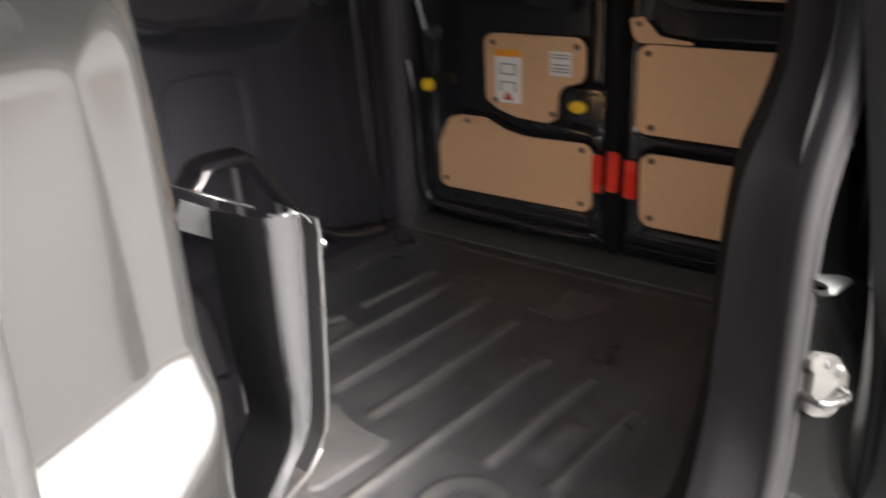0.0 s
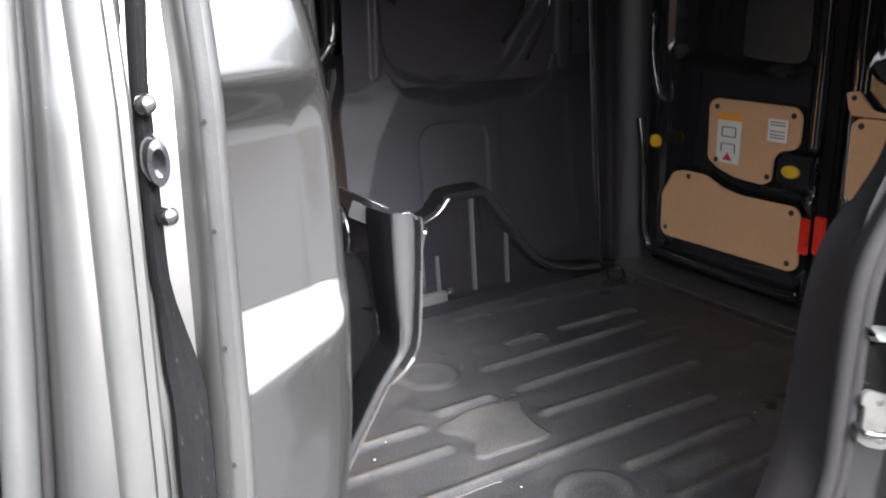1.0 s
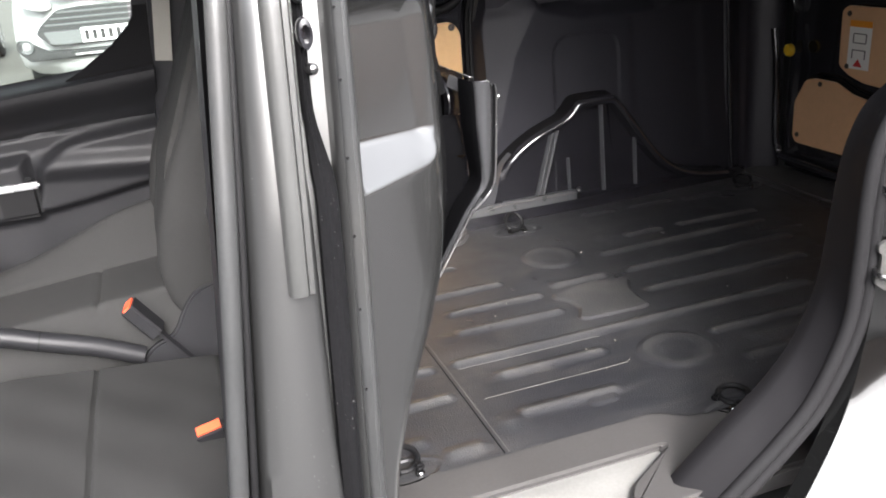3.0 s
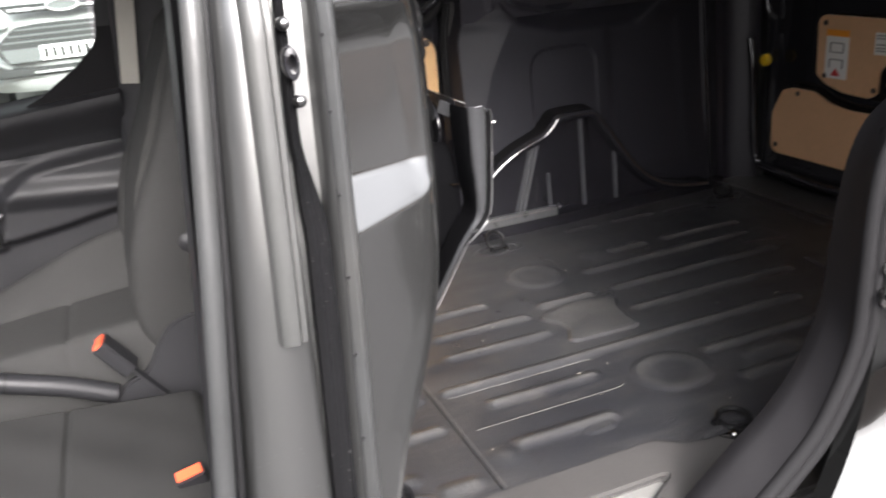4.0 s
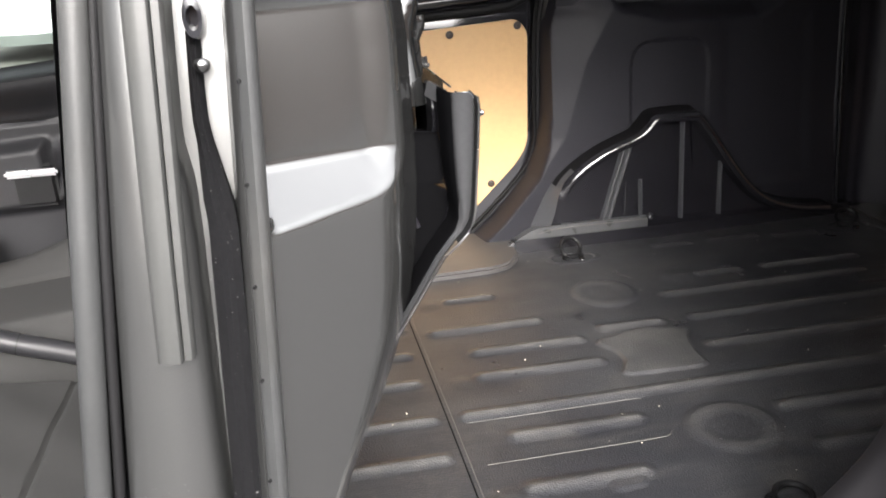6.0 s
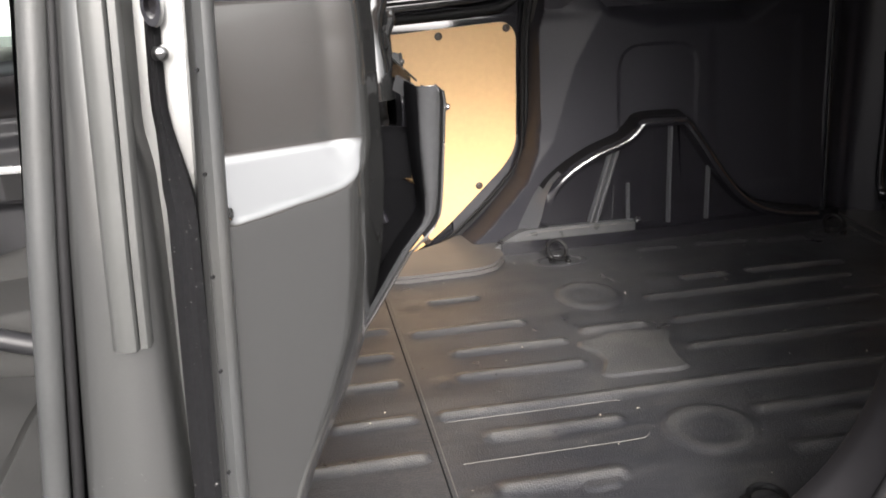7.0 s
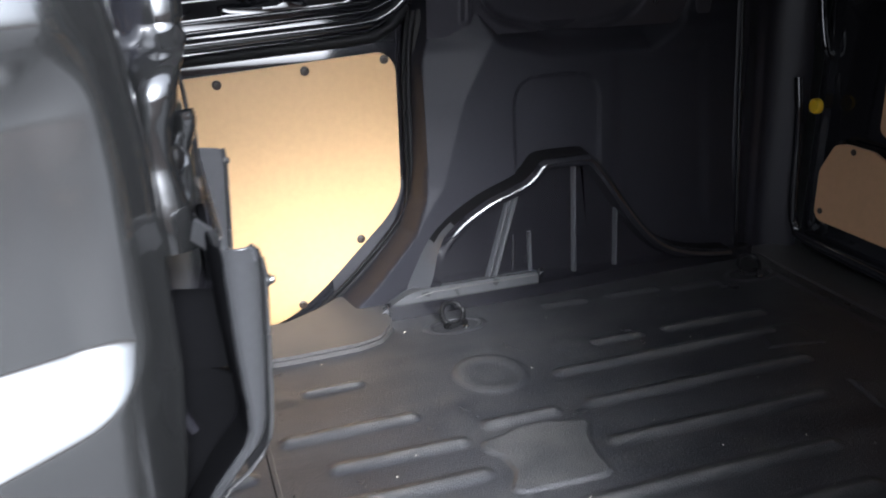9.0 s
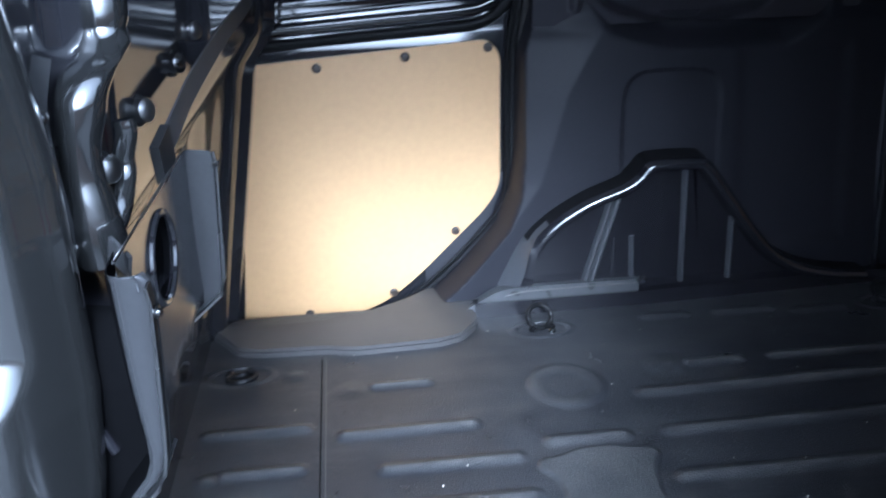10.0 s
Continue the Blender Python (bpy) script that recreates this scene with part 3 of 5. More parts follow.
def arch_cover():
    line = smooth_path([(x, 0, z) for x, z in ARCH], 10)
    rows = []
    for i, p in enumerate(line):
        tan = (line[min(i + 1, len(line) - 1)] - line[max(i - 1, 0)]).normalized()
        inn = Vector((tan.z, 0, -tan.x))
        d = lerp(FLANK, p.x)
        row = [(p.x + inn.x * a, y, p.z + inn.z * a) for a, y in ((-0.004, 1.60), (0.0, 1.548), (d * 0.5, 1.517), (d - 0.004, 1.489), (d + 0.001, 1.4800), (d + 0.007, 1.4750), (d + 0.014, 1.4735), (d + 0.020, 1.4765), (d + 0.025, 1.485), (d + 0.028, 1.506))]
        # the bead dies out into the flank at the front
        calm = float(ss(0.965, 0.905, p.x))
        row = row[:4] + [(x, y + (1.490 - y) * calm, z) for x, y, z in row[4:9]] + row[9:]
        top = p + inn * (d + 0.031)
        foot = 0.935 + (p.x - 0.868) / 0.932 * 0.85
        for k in range(14):
            v = k / 13
            x, z = top.x + (foot - top.x) * v, max(0.0, top.z) * (1 - v)
            y = 1.512
            row.append((x, y, z))
        rows.append(row)
    return loft(rows)


skin = arch_cover()
arch_rows = [skin[0][i:i + 24] for i in range(0, len(skin[0]), 24)]
cover = part("wheel_arch_cover", loft([r[3:] for r in arch_rows]), ARCHP, wall, "black moulded plastic cover over the wheel arch")
low = sum(r[0][0] < 0.925 for r in arch_rows)
part("flank", loft([r[:4] for r in arch_rows[:low]]), ARCHP_LIT, cover, "front flank of the cover, lightened as if lit")
mid = sum(r[0][0] < 0.975 for r in arch_rows)
part("flank_tip", loft([r[2:4] for r in arch_rows[low - 1:mid]]), ARCHP_LIT, cover, "tip of the flank, lightened as if lit")
part("shoulder", loft([r[:3] for r in arch_rows[low - 1:mid]]), TRIM, cover)
part("shoulder", loft([r[:4] for r in arch_rows[mid - 1:]]), TRIM, cover)
# the taller ribs take the paler copy, as highlights put into colour
for x0, z0, x1, z1, r, h in RIDGES:
    part("rib", sweep([(x0, 1.512, z0), (x1, 1.512, z1)], [((r + 0.003) * math.cos(a), 1.7 * h * math.sin(a) - 0.002) for a in np.linspace(math.pi, 0, 9)], (1, 0, 0)), ARCHP_LIT if h > 0.0055 else ARCHP, cover)
part("arch_foot", sweep(smooth_path([(0.800, 1.502, -0.050), (0.850, 1.500, -0.018), (0.890, 1.500, -0.001), (1.00, 1.500, 0.001), (1.100, 1.500, 0.001), (1.205, 1.502, 0.0)], 6), [(0.002, -0.050), (0.026, -0.044), (0.048, -0.030), (0.056, -0.028), (0.060, -0.022), (0.060, -0.008), (0.066, 0.018), (0.002, 0.018)], (0, 0, 1)), FOOT, wall, "grey dusty foot rail of the arch cover", angle=25)
# pale line laid along the rail's top edge as its highlight
part("foot_edge", sweep(smooth_path([(0.872, 1.474, 0.050), (0.92, 1.473, 0.059), (1.00, 1.4725, 0.0605), (1.10, 1.473, 0.061), (1.204, 1.474, 0.060)], 6), circle(0.0013, 8)), LINE, wall, "pale line for the highlight along the foot rail")
part("floor_edge_strip", sweep([(0.80, 1.500, 0.0), (1.24, 1.505, 0.0), (1.50, 1.520, 0.0), (1.88, 1.528, 0.0)], [(-0.01, -0.035), (0.004, -0.036), (0.030, -0.012), (0.036, 0.03), (-0.01, 0.03)], (0, 0, 1)), ARCHP, wall)
part("foot_clip", lathe([(0.012, 0), (0.012, 0.006), (0.006, 0.012), (0.0005, 0.012)], (1.206, 1.470, 0.068), (0, -0.6, 0.8), 10), BLACK, wall)
# rear corner post
part("rear_post", field(np.linspace(0, 1, 60), np.linspace(-0.02, 1.28, 60), lambda U, V: (
    1.835 - 0.07 * V + U * (0.21 + 0.04 * V), 1.545 - 0.008 * hump(np.abs(U - 0.03), 0.012, 0.04) + 0.03 * ss(0.10, 0.45, U) - 0.004 * hump(np.abs(U - 0.5), 0.03, 0.10) - 0.06 * ss(0.55, 1.0, U), V)), STEEL_DARK, wall, "black painted steel corner post")
part("corner_bead", sweep([(1.779, 1.545, 1.02), (1.816, 1.540, 0.498), (1.853, 1.534, 0.03)], circle(0.0055, 10), (1, 0, 0)), BLACK, wall)
for line in ([(1.640, 1.556, 1.25), (1.641, 1.560, 1.0), (1.638, 1.562, 0.88), (1.610, 1.564, 0.81), (1.555, 1.568, 0.712)], [(1.580, 1.594, 1.25), (1.582, 1.597, 1.0), (1.585, 1.600, 0.90), (1.555, 1.602, 0.835), (1.495, 1.604, 0.768)]):
    part("pressed_bead", sweep(smooth_path(line, 8), circle(0.006, 10), (1, 0, 0)), BLACK, wall)
# blue sticker high on the wall
tag = part("sticker", plate([(1.428, 0.915), (1.526, 0.92), (1.530, 1.06), (1.432, 1.06)], "y", 1.598, 0.0012), BLUE, wall, "blue sticker with a white border")
for q in ([(1.428, 0.915), (1.526, 0.92), (1.526, 0.925), (1.428, 0.920)], [(1.428, 0.915), (1.433, 0.915), (1.437, 1.06), (1.432, 1.06)], [(1.521, 0.92), (1.526, 0.92), (1.530, 1.06), (1.525, 1.06)], [(1.436, 0.965), (1.440, 0.972), (1.512, 0.935), (1.509, 0.930)]):
    part("sticker_line", plate(q, "y", 1.5968, 0.001), PAPER, tag)

# ---- rear doors ----
XR = 2.03


def rear_door_skin(y0, y1, hollows):
    def f(U, V):
        x = XR + 0.022 + 0.0 * U
        for pts in hollows:
            x = x + 0.014 * hump(polygon(U, V, pts), 0.0, 0.018)
        edge = np.minimum(np.minimum(U - y0, y1 - U), V - 0.02)
        x = x + 0.03 * (1 - ss(0.0, 0.03, edge)) - 0.012 * hump(np.abs(edge - 0.045), 0.012, 0.018)
        # recess of the blank window
        w = polygon(U, V, rounded([(y0 + 0.09, 0.68), (y1 - 0.09, 0.70), (y1 - 0.10, 1.3), (y0 + 0.10, 1.3)], 0.07, 5))
        x = x + 0.03 * hump(w, -0.01, 0.05)
        return x, U, V
    return field(np.linspace(y0, y1, 120), np.linspace(0.0, 1.26, 190), f)


rdoor = thing("rear_door_far", "shut black rear door with plywood panels and a warning sticker", "van door", "structure")
LOW1 = [(1.438, 0.135), (1.439, 0.255), (1.395, 0.335), (1.355, 0.346), (1.262, 0.346), (1.195, 0.318), (1.120, 0.306), (0.930, 0.308), (0.910, 0.285), (0.906, 0.135), (0.930, 0.116), (1.420, 0.116)]
UP1 = [(1.262, 0.571), (1.240, 0.588), (0.958, 0.586), (0.937, 0.565), (0.937, 0.485), (0.954, 0.468), (1.000, 0.458), (1.019, 0.435), (1.021, 0.368), (1.050, 0.352), (1.150, 0.358), (1.215, 0.376), (1.257, 0.402)]
part("door_skin", rear_door_skin(0.865, 1.525, [[(1.06, 0.44), (1.06, 0.36), (0.88, 0.34), (0.88, 0.46)], LOW1]), BLACK, rdoor)
for pts, screws in ((LOW1, ((1.414, 0.145), (1.327, 0.331), (0.941, 0.290), (0.940, 0.139))), (UP1, ((1.231, 0.564), (0.962, 0.563), (1.033, 0.379), (1.222, 0.403)))):
    p = part("plywood_panel", plate(rounded(pts, 0.012, 3), "x", XR - 0.004, 0.010, 0.0015), PLY_BROWN, rdoor, "brown varnished plywood panel")
    for y, z in screws:
        screw((XR - 0.004, y, z), (-1, 0, 0), p, 0.0085)
st = part("warning_sticker", plate([(1.223, 0.398), (1.136, 0.398), (1.136, 0.545), (1.223, 0.545)], "x", XR - 0.0052, 0.001), PAPER, rdoor, "white warning sticker with an orange head")
part("sticker_head", plate([(1.223, 0.526), (1.136, 0.526), (1.136, 0.5455), (1.223, 0.5455)], "x", XR - 0.0060, 0.001), PAPER_ORANGE, st)
for y, z, w, h in ((1.18, 0.506, 0.05, 0.003), (1.205, 0.492, 0.004, 0.026), (1.155, 0.492, 0.004, 0.026), (1.18, 0.478, 0.05, 0.003), (1.18, 0.456, 0.052, 0.003), (1.205, 0.443, 0.004, 0.026), (1.155, 0.443, 0.004, 0.026)):
    part("sticker_bar", plate([(y + w / 2, z - h / 2), (y - w / 2, z - h / 2), (y - w / 2, z + h / 2), (y + w / 2, z + h / 2)], "x", XR - 0.0060, 0.001), INK, st)
part("sticker_triangle", plate([(1.198, 0.406), (1.162, 0.406), (1.180, 0.430)], "x", XR - 0.0060, 0.001), INK_RED, st)
st = part("small_sticker", plate([(1.043, 0.484), (0.978, 0.484), (0.978, 0.548), (1.043, 0.548)], "x", XR - 0.0052, 0.001), PAPER, rdoor, "small white sticker")
for z in (0.538, 0.530, 0.512, 0.502, 0.494):
    part("sticker_bar", plate([(1.036, z), (0.985, z), (0.985, z + 0.003), (1.036, z + 0.003)], "x", XR - 0.0060, 0.001), INK, st)
part("release_knob", lathe([(0.021, 0), (0.021, 0.010), (0.017, 0.015), (0.0005, 0.016)], (2.005, 1.452, 0.432), (-1, 0, 0), 24), YELLOW, rdoor, "round yellow release knob")
knob = part("lock_housing", box((XR - 0.005, 0.885, 0.362), (XR + 0.03, 1.010, 0.452), 0.012), BLACK, rdoor, "black lock recess")
part("lock_pull", fixed(loft([[(XR - 0.004 - h, 0.953 + (c * 0.027 - s * 0.006) * k, 0.407 + (s * 0.017 + c * 0.004) * k) for c, s in circle(1, 20)] for k, h in ((1, 0), (1, 0.010), (0.8, 0.015), (0.02, 0.016))], True, True)), YELLOW, knob, "oval yellow lock pull")
part("lock_pin", lathe([(0.007, 0), (0.007, 0.02), (0.0005, 0.02)], (XR + 0.01, 0.885, 0.418), (-0.6, -0.8, 0), 10), STEEL, knob)
part("inner_swage", sweep(smooth_path([(2.045, 1.515, 0.84), (2.026, 1.512, 0.80), (2.022, 1.503, 0.69), (2.026, 1.474, 0.58), (2.045, 1.468, 0.555)], 8), circle(0.012, 12)), BLACK, rdoor)
part("door_edge", sweep(smooth_path([(1.990, 1.520, 0.50), (1.990, 1.500, 0.40), (1.990, 1.488, 0.28), (1.992, 1.480, 0.14), (1.995, 1.462, 0.085), (1.995, 1.40, 0.062), (1.995, 0.93, 0.055), (1.995, 0.88, 0.075)], 8), circle(0.013, 10)), BLACK, rdoor)

ndoor = thing("rear_door_near", "shut black rear door with two plywood panels", "van door", "structure")
UP2 = [(0.791, 0.560), (0.768, 0.579), (0.440, 0.575), (0.300, 0.572), (0.285, 0.555), (0.285, 0.350), (0.470, 0.349), (0.770, 0.355), (0.788, 0.372)]
LOW2 = [(0.770, 0.290), (0.745, 0.306), (0.488, 0.301), (0.310, 0.298), (0.290, 0.280), (0.290, 0.112), (0.510, 0.109), (0.745, 0.110), (0.766, 0.130)]
TOP2 = [(0.735, 1.10), (0.728, 0.780), (0.690, 0.722), (0.600, 0.690), (0.330, 0.680), (0.290, 0.72), (0.290, 1.10)]
part("door_skin", rear_door_skin(0.205, 0.845, [LOW2, UP2]), BLACK, ndoor)
for pts, screws in ((UP2, ((0.762, 0.558), (0.448, 0.552), (0.745, 0.374), (0.32, 0.55))), (LOW2, ((0.738, 0.288), (0.735, 0.135), (0.32, 0.28), (0.32, 0.13))), (TOP2, ((0.63, 0.712), (0.36, 0.70)))):
    p = part("plywood_panel", plate(rounded(pts, 0.012, 3), "x", XR - 0.004, 0.010, 0.0015), PLY_BROWN, ndoor, "brown varnished plywood panel")
    for y, z in screws:
        screw((XR - 0.004, y, z), (-1, 0, 0), p, 0.0085)
part("panel_groove", sweep(smooth_path([(XR - 0.004, 0.700, 1.1), (XR - 0.004, 0.695, 0.79), (XR - 0.004, 0.66, 0.745), (XR - 0.004, 0.59, 0.725), (XR - 0.004, 0.33, 0.715)], 6), circle(0.004, 8)), BLACK, ndoor)
p = part("plywood_tongue", plate(rounded([(0.815, 0.640), (0.780, 0.645), (0.735, 0.600), (0.650, 0.588), (0.650, 0.582), (0.790, 0.582), (0.805, 0.600)], 0.006, 3), "x", XR - 0.004, 0.010, 0.0015), PLY_BROWN, ndoor)
screw((XR - 0.004, 0.790, 0.628), (-1, 0, 0), p, 0.007)
# reflectors where the doors meet
for y0, y1, z0, z1, par in ((0.878, 0.908, 0.178, 0.284, rdoor), (0.829, 0.864, 0.188, 0.298, None), (0.778, 0.812, 0.177, 0.281, ndoor)):
    par = par or rdoor
    part("reflector", box((XR - 0.010, y0, z0), (XR + 0.004, y1, z1), 0.004), RED, par, "red reflector strip")
part("door_gap_seal", box((XR + 0.02, 0.835, 0.0), (XR + 0.06, 0.885, 1.26), 0.01), SEAL, rdoor, "black rubber meeting seal")

# ---- roof, near wall, outer shell ----
# ceiling out of view, its paleness chosen to bounce light into the load space
tagged(part("ceiling", field(np.linspace(-1.2, 2.08, 60), np.linspace(0.25, 1.66, 40), lambda U, V: (U, V, 1.27 - 0.06 * ((V - 0.9) / 0.8) ** 2 + 0.008 * np.cos(U * 14))), HEADLINER), "unseen lining under the roof, made pale to bounce light inside", "van roof", kind="structure")
tagged(part("roof_skin", loft([[(x, 0.205, 1.17), (x, 0.215, 1.24), (x, 0.29, 1.31), (x, 0.9, 1.36), (x, 1.62, 1.31), (x, 1.75, 1.2), (x, 1.77, 1.0)] for x in np.linspace(-1.2, 2.15, 12)]), PAINT), "grey painted outer roof skin", "van roof", kind="structure")
side = thing("wall_left", "near side wall with black inner steel behind the door opening", "van wall", "structure")
part("inner_steel", field(np.linspace(1.23, 2.06, 30), np.linspace(-0.05, 1.28, 40), lambda U, V: (U, 0.150 + 0.01 * np.cos(U * 18) + 0.0 * V, V)), BLACK, side)
part("header", box((-0.95, 0.22, 1.15), (2.06, 0.36, 1.27), 0.02), PAINT_IN, side)
part("quarter_skin", field(np.linspace(1.08, 2.12, 30), np.linspace(-0.40, 1.16, 50), lambda U, V: (U, 0.02 + 0.12 * np.clip(V - 0.45, 0, 2) + 0.1 * np.clip(-0.1 - V, 0, 1), V)), PAINT, side)
part("outer_skin_far", field(np.linspace(-0.02, 2.12, 40), np.linspace(-0.45, 1.2, 30), lambda U, V: (U, 1.80 - 0.06 * np.clip(V - 0.5, 0, 2), V)), PAINT, side)
part("rear_skin", field(np.linspace(0.02, 1.75, 20), np.linspace(-0.4, 1.25, 20), lambda U, V: (2.10 + 0.02 * np.cos(U * 3) + 0.0 * V, U, V)), PAINT, side)

# ---- front door pillar of the open side doorway ----
pillar = thing("pillar_front", "grey metallic door pillar with rubber seals and a glossy inner panel", "door pillar", "structure")


def lean(z):
    """Sideways lean of the pillar."""
    return 0.04 * (z - 0.6) if z < 0.6 else 0.10 * (z - 0.6) + 0.22 * max(0, z - 0.85)


ZS = list(np.linspace(-0.42, 1.20, 110))


def wavy(z):
    """Rear edge of the outer skin, which swells round the hinge and towards the sill."""
    return lerp([(-0.4, 0.125), (0.1, 0.118), (0.30, 0.109), (0.45, 0.106), (0.60, 0.103), (0.66, 0.100), (0.70, 0.092), (0.86, 0.092), (0.90, 0.104), (1.2, 0.115)], z)


secs = []
for z in ZS:
    l, sx, dx = lean(z), 0.10 * (z - 0.6), 0.05 * (z - 0.6)
    w = wavy(z) + dx
    secs.append([(x, y + l, z) for x, y in ((0.020 + sx, 0.130), (0.024 + sx, 0.098), (0.029 + sx, 0.074), (0.036 + sx, 0.060), (0.048 + sx * 0.8, 0.052), (0.066 + dx, 0.049), (w - 0.014, 0.053), (w - 0.006, 0.060), (w - 0.001, 0.074), (w, 0.092), (w + 0.004, 0.101), (0.137 + dx, 0.101), (0.140 + dx, 0.090), (0.142 + dx, 0.078), (0.147 + dx, 0.072), (0.152 + dx, 0.076))])
part("outer_skin", loft(secs), PAINT, pillar, "grey metallic painted outer pillar")

# front door seal: a fat tube with a lip
path = [(0.004 + 0.12 * (z - 0.6), 0.080 + lean(z), z) for z in np.linspace(-0.15, 1.2, 60)]
part("door_seal", sweep(path, [(0.0125 * math.cos(a) * (1.0 if math.sin(a) < 0.5 else 0.8), 0.011 * math.sin(a)) for a in np.linspace(0, 2 * math.pi, 16, False)], (1, 0, 0)), SEAL_GREY, pillar, "grey rubber front door seal")
path = [(0.0205 + 0.11 * (z - 0.6), 0.085 + lean(z), z) for z in np.linspace(-0.15, 1.2, 60)]
part("seal_lip", sweep(path, circle(0.0055, 10), (1, 0, 0)), SEAL, pillar, "black rubber seal lip")
part("cab_trim", loft([[(x + 0.1 * (z - 0.6), y + lean(z), z) for x, y in ((-0.010, 0.085), (-0.014, 0.11), (-0.010, 0.16), (0.01, 0.20), (0.06, 0.24), (0.12, 0.25))] for z in np.linspace(-0.3, 1.2, 30)]), DASH, pillar)

# stepped guide bar that ends half way down
bar = [(-0.010, -0.006), (-0.009, 0.012), (-0.005, 0.017), (0.004, 0.019), (0.011, 0.018), (0.0125, 0.016), (0.013, 0.008), (0.014, 0.012), (0.020, 0.012), (0.0225, 0.009), (0.023, -0.006)]
path = [(0.072 + 0.05 * (z - 0.6), 0.049 + lean(z), z) for z in np.linspace(0.515, 1.2, 40)]
part("guide_bar", sweep(path, [(a, -b) for a, b in bar], (1, 0, 0)), BARP, pillar, "stepped grey guide bar")

# rubber strip in the channel, bolts and catch
strip = []
for z in np.linspace(-0.40, 1.2, 90):
    dx = 0.05 * (z - 0.6)
    c = lerp([(-0.4, 0.132), (0.3, 0.129), (0.62, 0.126), (0.72, 0.112), (0.86, 0.112), (0.95, 0.122), (1.2, 0.124)], z) + dx
    hw = lerp([(-0.4, 0.014), (0.3, 0.016), (0.64, 0.014), (0.70, 0.007), (0.86, 0.006), (0.95, 0.008), (1.2, 0.008)], z)
    y = 0.092 + lean(z)
    strip.append([(c - hw, y + 0.002, z), (c - hw * 0.9, y - 0.006, z), (c - hw * 0.35, y - 0.010, z), (c, y - 0.008, z), (c + hw * 0.35, y - 0.010, z), (c + hw * 0.9, y - 0.006, z), (c + hw, y + 0.002, z)])
part("rubber_strip", fixed(loft(strip)), STRIP, pillar, "black rubber cable strip")
for x, y, z in ((0.123, 0.100, 0.844), (0.127, 0.092, 0.764)):
    part("bolt", lathe([(0.0075, 0), (0.0075, 0.002), (0.007, 0.006), (0.0055, 0.009), (0.003, 0.0105), (0.0003, 0.011)], (x, y, z), (0.1, -1, 0.15), 14), STEEL, pillar, "steel bolt")
part("catch", fixed(loft([[(0.125 + 0.008 * c * k, 0.098 - h, 0.804 + 0.017 * s * k) for c, s in circle(1, 18)] for k, h in ((1.15, -0.006), (1.15, 0.004), (1.0, 0.011), (0.62, 0.012), (0.55, 0.004), (0.5, -0.004))], True, True)), BLACK, pillar, "black ring catch")
# side seal along the doorway, with small fixing holes
path = [(0.1575 + 0.045 * (z - 0.6), 0.074 + lean(z), z) for z in np.linspace(-0.10, 1.2, 70)]
part("doorway_seal", sweep(path, [(0.0100 * math.cos(a), 0.012 * math.sin(a) * (1.0 if math.cos(a) > -0.3 else 0.8)) for a in np.linspace(0, 2 * math.pi, 16, False)], (1, 0, 0)), SEAL_GREY, pillar, "grey rubber doorway seal")
for z in (0.36, 0.47, 0.565, 0.66, 0.75, 0.83, 0.92):
    x, y = 0.1495 + 0.045 * (z - 0.6), 0.0645 + lean(z)
    part("seal_clip", lathe([(0.0017, -0.003), (0.0017, 0.0003), (0.0003, 0.0005)], (x, y, z), (-0.4, -0.9, 0), 8), SEAL, pillar)

# glossy inner panel with a hollow, which turns into the load space
RX = [(-0.45, 0.150), (0.05, 0.160), (0.12, 0.166), (0.20, 0.180), (0.30, 0.222), (0.38, 0.272), (0.45, 0.304), (0.52, 0.320), (0.60, 0.327), (0.70, 0.326), (0.76, 0.325), (0.835, 0.318), (0.895, 0.309), (0.935, 0.296), (0.960, 0.276), (1.0, 0.250), (1.2, 0.225)]
T = list(np.linspace(0, 1, 48))


def panel_row(z):
    ax, ay = 0.166 + 0.045 * (z - 0.6), 0.085 + lean(z)
    rx = max(lerp(RX, z), ax + 0.004)
    ry = ay + (rx - ax) * 0.90
    row = []
    for t in T:
        x, y = ax + (rx - ax) * t, ay + (ry - ay) * t
        wide = (rx - ax) / 0.165
        # a flat front that rolls round into the load space
        rise, fall = max(t, 1e-3) / 0.70, max(1 - t, 1e-3) / 0.30
        off = 0.033 * (rise ** -5 + fall ** -5) ** -0.2 * wide
        hollow = float(ss(0.0, 0.05, t)) * (1 - 0.68 * t) * (1 - float(ss(0.63, 0.88, t)))
        low, high = 0.606 + 0.016 * t + 0.022 * float(ss(0.55, 0.90, t)), 0.656 - 0.002 * t
        hollow *= min(1.0, max(0.0, (z - low) / (high - low))) * (1 - float(ss(0.800, 0.862, z)))
        off -= 0.047 * hollow
        row.append((x + 0.69 * off, y - 0.72 * off + 0.13 * max(0.0, z - 0.855) * (1 - t), z))
    row += [(rx + 0.005, ry + 0.008, z), (rx + 0.006, ry + 0.024, z), (rx - 0.004, ry + 0.055, z), (rx - 0.03, ry + 0.085, z), (rx - 0.10, ry + 0.10, z)]
    return row


part("inner_panel", loft([panel_row(z) for z in np.concatenate([np.linspace(-0.42, 0.55, 50), np.linspace(0.56, 0.90, 80), np.linspace(0.91, 1.2, 24)])]), PAINT_CLEAN, pillar, "glossy grey inner panel with a hollow")

# ---- bulkhead behind the seats ----
bulk = thing("bulkhead", "black gloss steel bulkhead behind the front seats", "bulkhead", "structure")


def bulk_x(V):
    return 0.183 + 0.17 * V + (0.034 - 0.11 * (V - 0.75)) * ss(0.60, 0.70, V)


